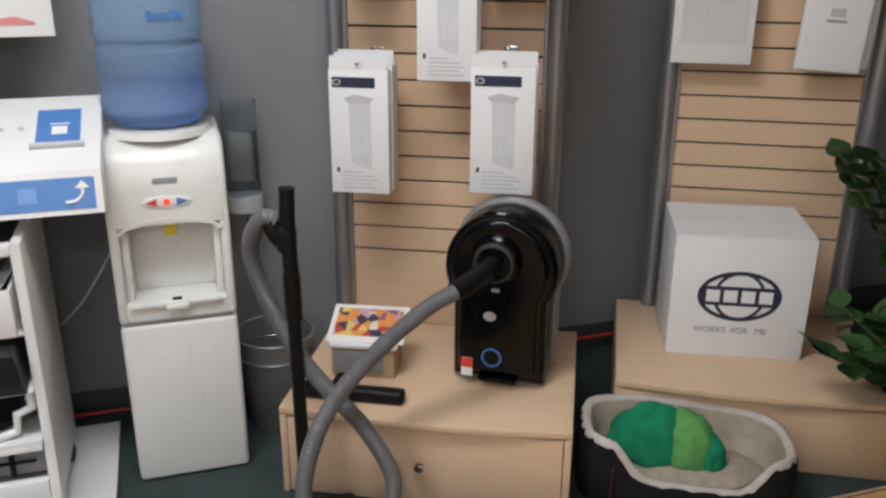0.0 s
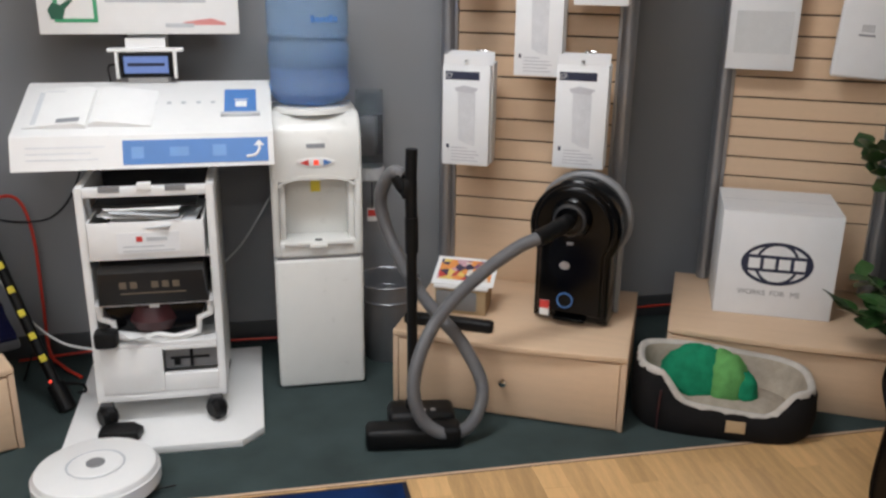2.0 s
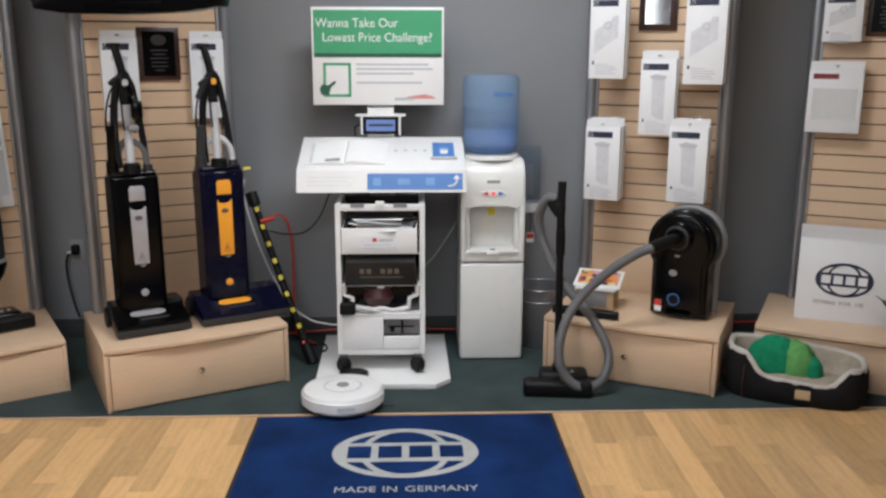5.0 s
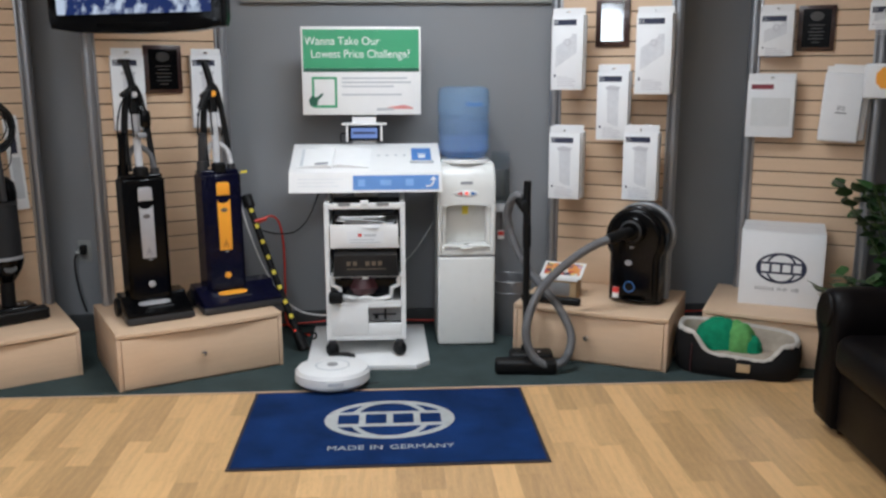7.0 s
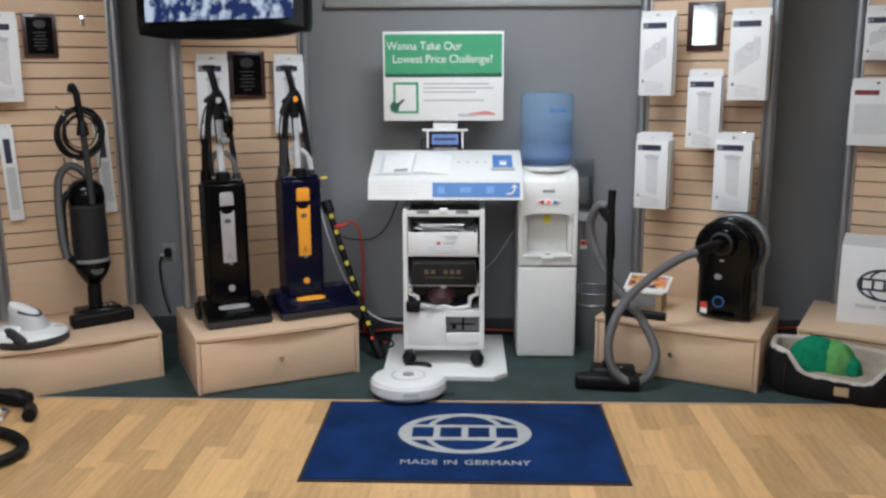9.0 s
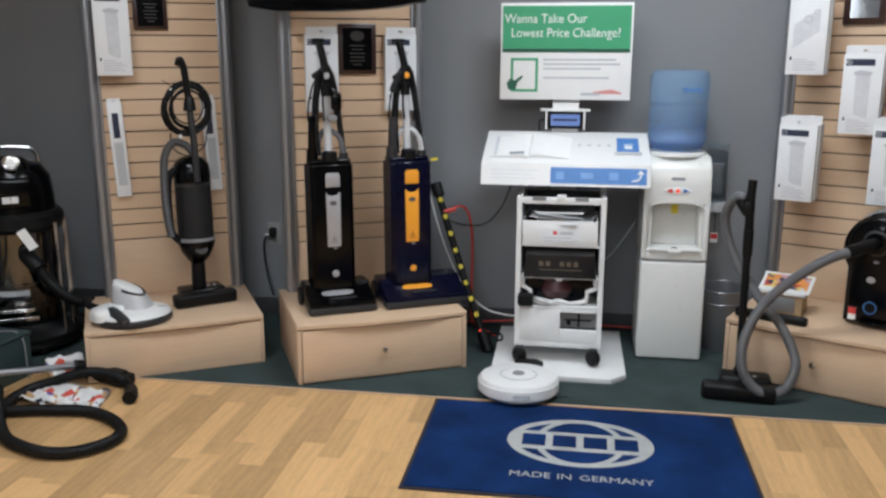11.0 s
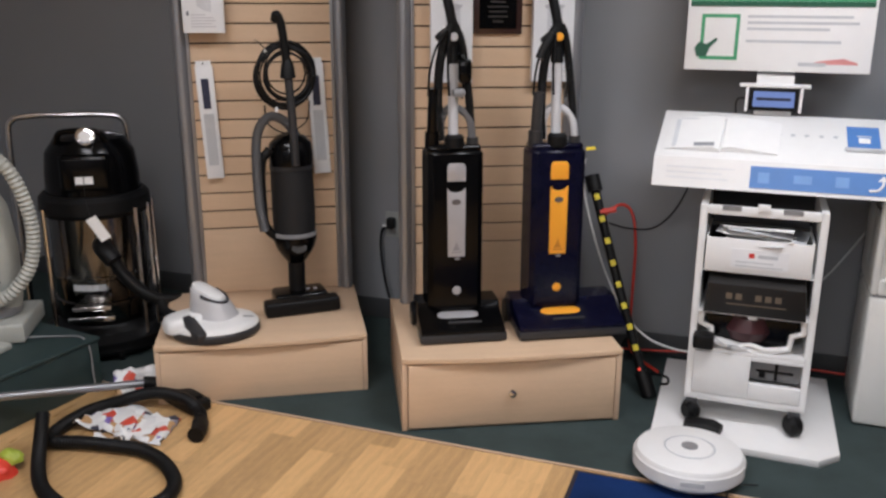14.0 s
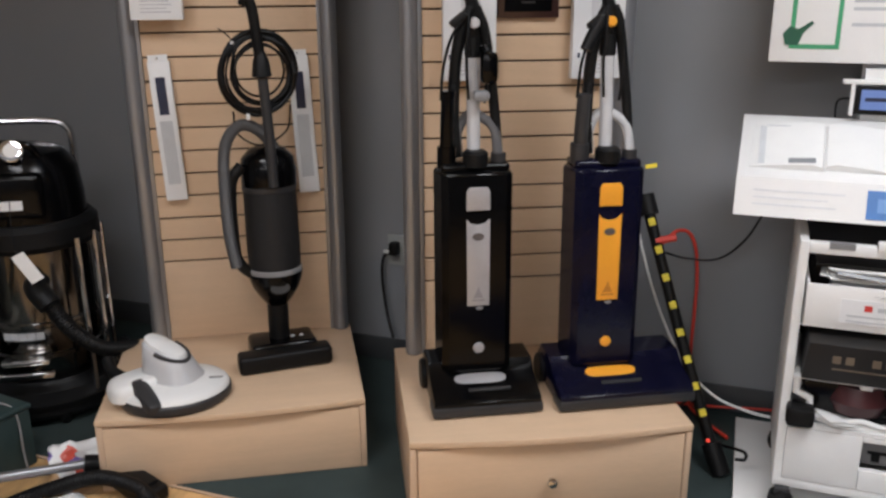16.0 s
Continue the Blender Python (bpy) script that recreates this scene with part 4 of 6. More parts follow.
    part("screen_cable", tube([(-0.66, 2.42, 1.12), (-0.70, 2.44, 1.11), (-0.70, 2.47, 1.05)], 0.003, 6), MATTE, t, world=True)
    # open book on the slope
    book = thing("open_book", "open white booklet lying on the kiosk shelf", "book", S @ pose(-0.16, 0.155, 0.001))
    half = lambda s: [(s * x, z) for x, z in [(0, 0.0), (0.005, 0.012), (0.03, 0.019), (0.09, 0.014), (0.18, 0.003), (0.185, 0.0)]]
    part("page_block", moved(join(prism(half(-1), -0.115, 0.115), prism(half(1), -0.105, 0.115)), pose(0, 0, 0, 0, 0, -2)), PAPER, book)
    part("printed_block", join(span(-0.165, -0.15, -0.10, 0.10, 0.0072, 0.0078), span(-0.15, -0.06, 0.095, 0.099, 0.013, 0.0138)), mat("faint page print", (0.58, 0.6, 0.62), 0.6), book)
    part("printed_picture", moved(span(-0.036, 0.030, -0.012, 0.012, 0.0, 0.0006), pose(-0.055, -0.092, 0.0174, 0, -4.8, -2)), INKMID, book, "small grey photograph on the page")
    return t


kiosk()


def caster(t, x, y, z0):
    w = part("caster", rod(0.038, 0.05, pose(x, y, z0 + 0.0385, 0, 0, 38) @ pose(-0.025, 0, 0, 0, 90, 0), 0.014), MATTE, t, "black swivel caster")
    part("fork", box(0.04, 0.035, 0.03, (x, y + 0.005, z0 + 0.066), 0.004), DGREY, w)


def cart():
    O = (-0.575, 2.06)
    t = thing("storage_cart", "white rolling storage cart stacked with trays under the kiosk", "cart", pose(O[0], O[1], 0.026))
    W, D, T = 0.20, 0.36, 0.775
    for x in (-0.172, 0.165):
        for y in (-0.03, D - 0.05):
            caster(t, x, y, 0.0)
    part("bottom", span(-W, W, -0.02, D, 0.076, 0.105, 0.006), WHITE, t)
    for s in (-1, 1):
        x0, x1 = sorted((s * W, s * (W - 0.024)))
        part("side_panel", moved(prism([(-0.02, 0.10), (D, 0.10), (D, T), (0.0, T), (0.0, 0.30)], x0, x1, 0.003), Matrix(((0, 1, 0, 0), (1, 0, 0, 0), (0, 0, 1, 0), (0, 0, 0, 1)))), WHITE, t)
    part("back_panel", span(-W + 0.024, W - 0.024, D - 0.02, D, 0.105, T - 0.02), DGREY, t)
    part("top_rail", join(span(-W + 0.024, W - 0.024, 0.0, 0.03, T - 0.03, T - 0.002, 0.003), span(-0.02, 0.02, -0.006, 0.02, T - 0.012, T + 0.012, 0.003)), WHITE, t)
    part("rail_notch", span(-0.13, -0.07, -0.002, 0.02, T - 0.014, T + 0.001), GREY, t)
    part("rail_notch", span(0.06, 0.12, -0.002, 0.02, T - 0.014, T + 0.001), GREY, t)
    part("lower_cover", span(-W + 0.024, 0.01, -0.022, 0.0, 0.105, 0.262, 0.003), WHITE, t)
    part("lower_cover", span(0.0105, W - 0.024, -0.022, 0.0, 0.105, 0.165, 0.003), WHITE, t)
    part("cover_rail", span(0.0105, W - 0.024, -0.022, 0.0, 0.248, 0.262, 0.002), WHITE, t)
    part("mesh_window", span(0.012, W - 0.026, 0.02, 0.03, 0.166, 0.247), GREY, t, "grey recess in the lower cover")
    part("mesh_bar", join(span(0.03, 0.15, 0.012, 0.02, 0.20, 0.205), span(0.09, 0.10, 0.008, 0.02, 0.17, 0.235), span(0.04, 0.06, 0.008, 0.02, 0.18, 0.2)), MATTE, t)
    part("lower_shelf", span(-W + 0.024, W - 0.024, -0.02, D - 0.03, 0.264, 0.275), WHITE, t)
    # inner tray with curled rims
    side = [(-0.165, 0.40), (-0.165, 0.36), (-0.13, 0.345), (-0.125, 0.30), (-0.06, 0.28), (0.06, 0.28), (0.125, 0.30), (0.13, 0.345), (0.165, 0.36), (0.165, 0.40)]
    part("moulded_tray", join(tube([(x, 0.0, z) for x, z in side], 0.011, 8, straight=True), tube([(x, 0.16, z) for x, z in side], 0.011, 8, straight=True)), WHITE, t, "white moulded tray rim")
    part("tray_bowl", prism([(-0.155, 0.39), (-0.12, 0.31), (-0.05, 0.288), (0.05, 0.288), (0.12, 0.31), (0.155, 0.39)], 0.012, 0.30, 0.004), BLACK, t, "dark bowl in the tray")
    part("tray_bow", join(tube([(-0.10, -0.004, 0.296), (-0.05, -0.008, 0.290), (0.0, -0.008, 0.30), (0.05, -0.008, 0.290), (0.10, -0.004, 0.296)], 0.008, 8)), WHITE, t)
    part("red_pouch", moved(lathe([(0, 0), (0.07, 0.01), (0.085, 0.045), (0.07, 0.09), (0, 0.095)], 20), pose(-0.01, 0.06, 0.30)), MAROON, t)
    part("charger", box(0.07, 0.06, 0.055, (-0.15, -0.025, 0.304), 0.012), MATTE, t)
    for k in range(4):
        part("loose_paper", moved(span(-0.09, 0.09, -0.06, 0.06, 0.0, 0.002), pose(0.05 - 0.03 * k, 0.05, 0.277 + 0.006 * k, 4, -3 + 4 * k, 12 * k)), PAPER, t)
    part("clip", box(0.03, 0.02, 0.02, (0.0, -0.012, 0.405), 0.003), WHITE, t)
    tray = thing("white_bin_tray", "white open tray full of papers inside the cart", "tray", pose(O[0] - 0.003, O[1] - 0.02, 0.58))
    body = part("body", join(span(-0.168, 0.168, 0.0, 0.006, 0, 0.118, 0.003), span(-0.168, -0.162, 0.006, 0.26, 0, 0.118), span(0.162, 0.168, 0.006, 0.26, 0, 0.118), span(-0.162, 0.162, 0.006, 0.26, 0, 0.005)), WHITE, tray)
    lab = part("label", span(-0.085, 0.095, -0.0022, -0.0005, 0.02, 0.085), CARD, body, "white label with a red mark")
    part("print", join(span(-0.07, 0.08, -0.003, -0.0023, 0.026, 0.03), span(-0.07, 0.05, -0.003, -0.0023, 0.04, 0.044), span(0.0, 0.06, -0.003, -0.0023, 0.058, 0.07)), INKGREY, lab)
    part("print", span(-0.03, -0.012, -0.003, -0.0023, 0.057, 0.073), INKRED, lab)
    random.seed(4)
    for k in range(9):
        part("paper", moved(span(-0.10, 0.10, 0.0, 0.20, 0, 0.002), pose(random.uniform(-0.05, 0.05), random.uniform(0.0, 0.03), 0.095 + 0.007 * k, random.uniform(-2, 6), random.uniform(-7, 7), random.uniform(-12, 12))), PAPER if k % 3 else INKGREY, tray)
    part("folder", span(-0.15, 0.15, 0.03, 0.25, 0.155, 0.164), MATTE, tray, "black folder")
    dark = thing("product_box", "dark brown product box with gold print", "box", pose(O[0] + 0.0, O[1] - 0.03, 0.437, 12))
    part("carton", moved(prism([(-0.16, 0.0), (0.165, 0.0), (0.155, 0.115), (-0.152, 0.115)], 0, 0.16, 0.002), pose(0, 0, 0)), BROWN, dark)
    for k in (0, 1, 3, 4, 5):
        part("printed_block", span(-0.092 + k * 0.031, -0.092 + k * 0.031 + 0.02, -0.001, 0.0, 0.06, 0.083), GOLD, dark)
    part("print", span(-0.09, 0.10, -0.001, 0.0, 0.04, 0.044), GOLD, dark)
    sup = part("support_ledge", span(-W + 0.024, W - 0.024, 0.0, 0.3, 0.548, 0.553), WHITE, t)
    part("support_ledge", span(-W + 0.024, W - 0.024, -0.02, 0.3, 0.405, 0.410), WHITE, t)
    return t


cart()


# ---- water cooler ----
def cooler():
    x0, x1, y0, y1 = -0.204, 0.098, 2.24, 2.57
    t = thing("water_cooler", "cream white floor-standing water cooler", "water cooler", pose((x0 + x1) / 2, y0, 0))
    w = (x1 - x0) / 2
    part("lower_door", span(-w, w, 0.0, y1 - y0, 0.004, 0.484, 0.014, 3), CREAM, t)
    nx, z0, z1 = w - 0.026, 0.545, 0.760
    part("cheek", span(-w, -nx, 0.0, 0.16, 0.49, 0.80, 0.010, 3), CREAM, t)
    part("cheek", span(nx, w, 0.0, 0.16, 0.49, 0.80, 0.010, 3), CREAM, t)
    part("back_body", span(-w, w, 0.135, y1 - y0, 0.49, 0.80, 0.006), CREAM, t)
    part("sill", span(-nx - 0.004, nx + 0.004, 0.0, 0.15, 0.49, z0, 0.008, 3), CREAM, t)
    hood = [(0.0, 0.757), (0.0, 0.84), (0.012, 0.905), (0.04, 0.95), (0.085, 0.972), (0.30, 0.972), (y1 - y0, 0.955), (y1 - y0, 0.757)]
    h = part("hood", moved(prism(hood, -w, w, 0.014, 3), Matrix(((0, 1, 0, 0), (1, 0, 0, 0), (0, 0, 1, 0), (0, 0, 0, 1)))), CREAM, t)
    bmesh_fix(h)
    part("niche_back", span(-nx, nx, 0.10, 0.134, z0, z1, 0.004), CREAM, t)
    part("niche_side", span(-nx, -nx + 0.02, 0.02, 0.099, z0, z1, 0.006), CREAM, t)
    part("niche_side", span(nx - 0.02, nx, 0.02, 0.099, z0, z1, 0.006), CREAM, t)
    part("arch", ring(nx + 0.006, 0.04, 0.012, -0.002, 0.01, 40, 0, 0.735, keep=lambda z: z > 0), CREAM, t)
    part("drip_tray", join(span(-nx + 0.01, nx - 0.01, -0.012, 0.10, z0 - 0.012, z0 + 0.004, 0.005), span(-0.03, 0.03, -0.018, 0.0, z0 - 0.022, z0 - 0.004, 0.006)), CREAM, t)
    part("drip_slot", span(-0.012, 0.012, -0.004, 0.01, z0 + 0.004, z0 + 0.007), MATTE, t)
    part("notice", moved(span(-0.016, 0.016, -0.001, 0.001, -0.02, 0.024), pose(0.0, 0.095, 0.715)), YELLOW, t, "yellow notice in the niche")
    pan = part("button_panel", prism(oval(0.062, 0.016, 32, cx=0, cz=0.818), -0.003, 0.001, 0.001), WHITE, h)
    part("hot_button", prism([(-0.052, 0.818), (-0.024, 0.807), (-0.024, 0.829)], -0.0045, -0.003), INKRED, pan, "red button")
    part("mid_button", span(-0.008, 0.008, -0.0045, -0.003, 0.810, 0.826), LED, pan)
    part("cold_button", prism([(0.052, 0.818), (0.024, 0.829), (0.024, 0.807)], -0.0045, -0.003), INKBLUE, pan, "blue button")
    part("nameplate", moved(span(-0.03, 0.03, -0.001, 0.0, -0.007, 0.007), pose(0.0, 0.0045, 0.872, -10)), INKMID, h)
    part("seam", span(-w + 0.01, w - 0.01, 0.003, 0.02, 0.483, 0.491), GREY, t)
    part("collar", lathe([(0.135, 0.968), (0.13, 0.985), (0.10, 0.992), (0.05, 0.98)], 40, pose(0, 0.16, 0)), CREAM, t)
    part("foot", join(*[rod(0.015, 0.006, pose(a, b, 0)) for a in (-0.12, 0.12) for b in (0.04, 0.28)]), MATTE, t)
    b = thing("water_bottle", "translucent blue water bottle upside down on the cooler", "water bottle", pose((x0 + x1) / 2 - 0.004, y0 + 0.16, 0.985))
    r = 0.134
    prof = [(0.06, -0.004), (0.11, 0.012), (r, 0.045), (r, 0.075), (r - 0.004, 0.082), (r - 0.004, 0.135), (r, 0.142), (r, 0.20), (r - 0.006, 0.205), (r - 0.006, 0.225), (r, 0.23), (r, 0.345), (r - 0.012, 0.366), (r - 0.035, 0.374), (0, 0.37)]
    inner = [(max(0, a - 0.003), z - (0.003 if z > 0.3 else 0)) for a, z in prof]
    s = part("shell", lathe(prof + inner[::-1], 48), BOTTLE, b)
    wat = part("water", lathe([(0, 0.0), (0.055, 0.0), (0.105, 0.016), (r - 0.008, 0.047), (r - 0.009, 0.128), (0, 0.128)], 40), WATER, b)
    part("printed_mark", moved(join(*[span(-0.05 + 0.016 * k, -0.05 + 0.016 * k + 0.011, -0.001, 0.0, -0.008, 0.008 + 0.006 * (k in (0, 4))) for k in range(6)]), pose(0.05, -r * 0.935, 0.285, 0, 0, 20)), INKBLUE, s)
    cup = thing("cup_dispenser", "clear smoky cup dispenser tube beside the cooler", "cup dispenser", pose(0.165, WALL_Y - 0.075, 0.70))
    part("tube", lathe([(0.047, 0.0), (0.05, 0.0), (0.05, 0.30), (0.047, 0.30)], 28), CUPS, cup)
    part("bracket", span(-0.03, 0.03, 0.045, 0.075, 0.05, 0.20, 0.004), GREY, cup)
    part("collar", lathe([(0.046, -0.03), (0.054, -0.025), (0.054, 0.02), (0.048, 0.02)], 28), INKGREY, cup, "pale collar")
    part("tag", moved(span(-0.018, 0.018, -0.001, 0.001, -0.08, -0.03), pose(0.0, -0.052, -0.10)), PAPER, cup, "red and white tag")
    part("tag_print", moved(span(-0.016, 0.016, -0.002, -0.001, -0.06, -0.035), pose(0.0, -0.052, -0.10)), INKRED, cup)
    part("tag_string", tube([(0, -0.052, -0.03), (0, -0.053, -0.13)], 0.002, 6, straight=True), MATTE, cup)
    bk = thing("waste_bucket", "grey metal waste bucket with rolled rims", "bucket", pose(0.215, 2.475, 0))
    part("body", lathe([(0, 0.003), (0.085, 0.0), (0.088, 0.006), (0.118, 0.31), (0.115, 0.31), (0.084, 0.012), (0, 0.012)], 36), STEEL, bk)
    part("rim", join(*[tube([(r0 * math.cos(a * math.pi / 12), r0 * math.sin(a * math.pi / 12), z0) for a in range(25)], 0.005, 6, 2) for r0, z0 in ((0.119, 0.31), (0.112, 0.245))]), STEEL, bk)
    return t


cooler()


# ---- boxes and plaques on the slatwall ----
def hang(key, along, out, z):
    """A pose on a bay's panel: metres along it, out from it, height."""
    return bay(key) @ pose(along, PANEL_Y - out, z)


PALEPRINT = mat("pale product picture", (0.60, 0.61, 0.63), 0.55, vary=0.12, scale=25)
SOFTPRINT = mat("soft grey print", (0.50, 0.50, 0.53), 0.55, vary=0.12, scale=25)


def carton(name_m, w, h, d, count, label, kind):
    """A row of thin boxes on one peg hook, hung from their header cards."""
    for k in range(count):
        t = thing("boxed_bags", label, "boxed filter bags", name_m @ pose(0.004 * (k % 2) * (1 if k % 3 else -1), k * (d + 0.004), 0.003 * (k % 2)), "boxed bags on the slatwall")
        c = part("carton", span(-w / 2, w / 2, 0, d, -h, 0, 0.0015), CARD, t)
        part("hang_tab", join(span(-w / 2 + 0.004, -0.012, 0, 0.0016, 0, 0.034), span(0.012, w / 2 - 0.004, 0, 0.0016, 0, 0.034), span(-0.012, 0.012, 0, 0.0016, 0.018, 0.034), span(-0.012, 0.012, 0, 0.0016, 0, 0.010)), CARD, t)
        if k:
            continue
        if kind == "maroon":
            part("printed_band", span(-w * 0.42, w * 0.05, -0.001, 0, -0.045, -0.02), INKMAROON, c)
            part("printed_panel", span(-w * 0.40, w * 0.42, -0.0008, 0, -h * 0.8, -h * 0.3), mat("very pale print", (0.62, 0.63, 0.63), 0.6, vary=0.05, scale=30), c)
            continue
        part("printed_band", span(-w * 0.44, w * 0.28, -0.001, 0, -0.05, -0.022), INKNAVY, c, "navy printed band")
        part("printed_emblem", moved(ring(0.011, 0.008, 0.002, -0.0016, -0.001, 20), pose(-w * 0.36, 0, -0.036)), PAPER, c)
        if kind == "bag":
            top = -0.26 * h
            shape = [(-0.2 * w, top), (0.16 * w, top - 0.005), (0.26 * w, top + 0.012), (-0.05 * w, top + 0.022), (-0.24 * w, top + 0.012)]
            part("printed_picture", prism([(-0.17 * w, top), (0.2 * w, top - 0.004), (0.2 * w, -0.80 * h), (0.02 * w, -0.78 * h), (-0.14 * w, -0.74 * h)], -0.001, 0), PALEPRINT, c, "pale picture of a bag")
            part("printed_picture", prism(shape, -0.0016, -0.0009), SOFTPRINT, c)
        else:
            part("printed_picture", prism([(-0.36 * w, -0.42 * h), (0.3 * w, -0.24 * h), (0.3 * w, -0.5 * h), (-0.36 * w, -0.70 * h)], -0.001, 0), PALEPRINT, c, "pale picture of a filter")
            part("printed_picture", ring(0.018, 0.018, 0.006, -0.0018, -0.001, 20, 0.0, -0.36 * h), SOFTPRINT, c)
            part("printed_picture", ring(0.012, 0.012, 0.004, -0.0018, -0.001, 20, 0.034, -0.28 * h), SOFTPRINT, c)
        part("printed_digit", span(-w * 0.40, -w * 0.35, -0.001, 0, -h * 0.83, -h * 0.79), INKNAVY, c)
        part("printed_note", bars(5, -w * 0.30, -h * 0.82, 0.011, 0.0035, -0.0001, [w * 0.34, w * 0.55, w * 0.6, w * 0.5, w * 0.58]), SOFTPRINT, c)
    peg = thing("peg_hook", "straight chrome peg hook in the slatwall", "hook", name_m, "peg hooks")
    reach = count * (d + 0.004) + 0.1
    part("peg", tube([(0, -0.012, 0.018), (0, -0.010, 0.012), (0, 0.0, 0.014), (0, reach * 0.5, 0.015), (0, peg_len(name_m), 0.017)], 0.003, 6), CHROME, peg)
    part("clip_plate", span(-0.02, 0.02, peg_len(name_m) - 0.004, peg_len(name_m), -0.012, 0.03, 0.001), CHROME, peg)


def peg_len(m):
    return PEG["len"]


PEG = {"len": 0.2}
for along, z, out, kind, w, h, n in [(0.150, 1.715, 0.215, "filter", 0.165, 0.375, 2), (0.588, 1.712, 0.215, "filter", 0.175, 0.39, 4), (0.390, 1.432, 0.20, "bag", 0.160, 0.345, 2),
                                     (0.155, 1.118, 0.235, "bag", 0.165, 0.345, 4), (0.545, 1.130, 0.215, "bag", 0.172, 0.345, 3)]:
    PEG["len"] = out - 0.001
    carton(hang("right", along, out, z), w, h, 0.032, n, "white boxes of vacuum bags with a navy band, on a peg", kind)
for along, z, out, n in [(0.235, 1.515, 0.05, 1), (0.618, 1.515, 0.05, 1)]:
    PEG["len"] = out - 0.001
    carton(hang("left", along, out, z), 0.155, 0.36, 0.035, n, "white box of vacuum bags behind an upright vacuum", "bag")
PEG["len"] = 0.089
carton(hang("far", 0.222, 0.09, 1.71), 0.155, 0.385, 0.04, 1, "white boxed filter hung on the slatwall", "bag")
carton(hang("end", 0.222, 0.09, 1.735), 0.165, 0.225, 0.035, 2, "small white boxed filter hung high on the slatwall", "filter")
carton(hang("end", 0.218, 0.09, 1.385), 0.235, 0.295, 0.03, 2, "wide white box with a maroon band on a peg", "maroon")


def bag_packet(m, label):
    t = thing("bag_packet", label, "packet", m, "packets on the slatwall")
    p = part("packet", moved(span(-0.095, 0.095, -0.015, 0.015, -0.35, 0.0, 0.012, 3), pose(0, 0, 0, 0, 3, 0)), CARD, t)
    part("header", moved(span(-0.09, 0.09, -0.003, 0.003, -0.004, 0.03), pose(0, 0, 0, 0, 3, 0)), PAPER, t)
    part("printed_code", moved(join(span(-0.028, 0.026, -0.0165, -0.0152, -0.205, -0.198), *[span(-0.02 + 0.007 * k, -0.017 + 0.007 * k, -0.0165, -0.0152, -0.19, -0.165) for k in range(6)]), pose(0, 0, 0, 0, 3, 0)), INKMID, p)
    part("hook", tube([(0, 0.02, 0.02), (0, 0.0, 0.014), (0, 0.05, 0.012), (0, 0.088, 0.012)], 0.003, 6), CHROME, t)
    return t


bag_packet(hang("end", 0.57, 0.09, 1.425), "white paper packet hung on the slatwall")
bag_packet(hang("end", 0.60, 0.05, 1.435), "white paper packet behind another on the slatwall")
for along, high in ((0.203, 1.196), (0.640, 1.204)):
    strip = thing("belt_packet", "slim white packet with a navy window on the slatwall", "packet", hang("far", along, 0.03, high) @ pose(0, 0, 0, 0, -2.4, 0), "slim packets")
    b = part("card", span(-0.034, 0.034, 0.0, 0.018, -0.455, 0.0, 0.003), CARD, strip)
    part("hang_tab", span(-0.030, 0.030, 0.004, 0.006, 0.0, 0.02), CARD, strip)
    part("window", span(-0.016, 0.014, -0.001, 0.0, -0.17, -0.05), INKNAVY, b, "navy window")
    part("printed_panel", span(-0.02, 0.02, -0.001, 0.0, -0.40, -0.19), INKGREY, b)
    part("hook", tube([(0, -0.006, 0.010), (0, 0.015, 0.010), (0, 0.029, 0.010)], 0.003, 6), CHROME, strip)


def plaque(m, w, h, label, shiny=False):
    t = thing("award_plaque", label, "plaque", m, "award plaques")
    b = part("board", span(-w / 2, w / 2, 0, 0.016, -h, 0, 0.004), WALNUT, t)
    if shiny:
        part("mirror_plate", span(-w * 0.33, w * 0.33, -0.002, 0.0, -h * 0.88, -h * 0.08), MIRROR, b, "mirror-bright plate")
    else:
        part("black_plate", span(-w * 0.38, w * 0.38, -0.0015, 0.0, -h * 0.92, -h * 0.08), BLACK, b)
        part("emblem", prism(oval(w * 0.18, w * 0.13, 24, cz=-h * 0.24), -0.003, -0.0015), ENGRAVE, b)
        for k, wide in enumerate((0.4, 0.3, 0.42, 0.36, 0.4, 0.22)):
            part("engraved_line", bars(1, -w * wide / 2, -h * (0.42 + 0.075 * k), h * 0.075, h * 0.025, -0.0017, [w * wide]), ENGRAVE, b)
    return t


plaque(hang("left", 0.412, 0.018, 1.565), 0.185, 0.235, "dark plaque with an engraved emblem on the slatwall")
plaque(hang("far", 0.40, 0.018, 1.745), 0.155, 0.21, "walnut award plaque with engraved lines on the slatwall")
plaque(hang("right", 0.338, 0.018, 1.80), 0.178, 0.24, "walnut plaque with a mirror-bright plate", True)
plaque(hang("end", 0.41, 0.018, 1.765), 0.18, 0.23, "black award plaque with a round emblem on the slatwall")
hk = thing("empty_hook", "empty chrome peg hook on the slatwall", "hook", hang("far", 0.60, 0.0, 1.72), "peg hooks")
part("plate", span(-0.01, 0.01, -0.006, -0.001, -0.03, 0.02, 0.001), CHROME, hk)
part("peg", tube([(0, -0.006, -0.02), (0, -0.04, -0.022), (0, -0.06, -0.012)], 0.003, 6), CHROME, hk)


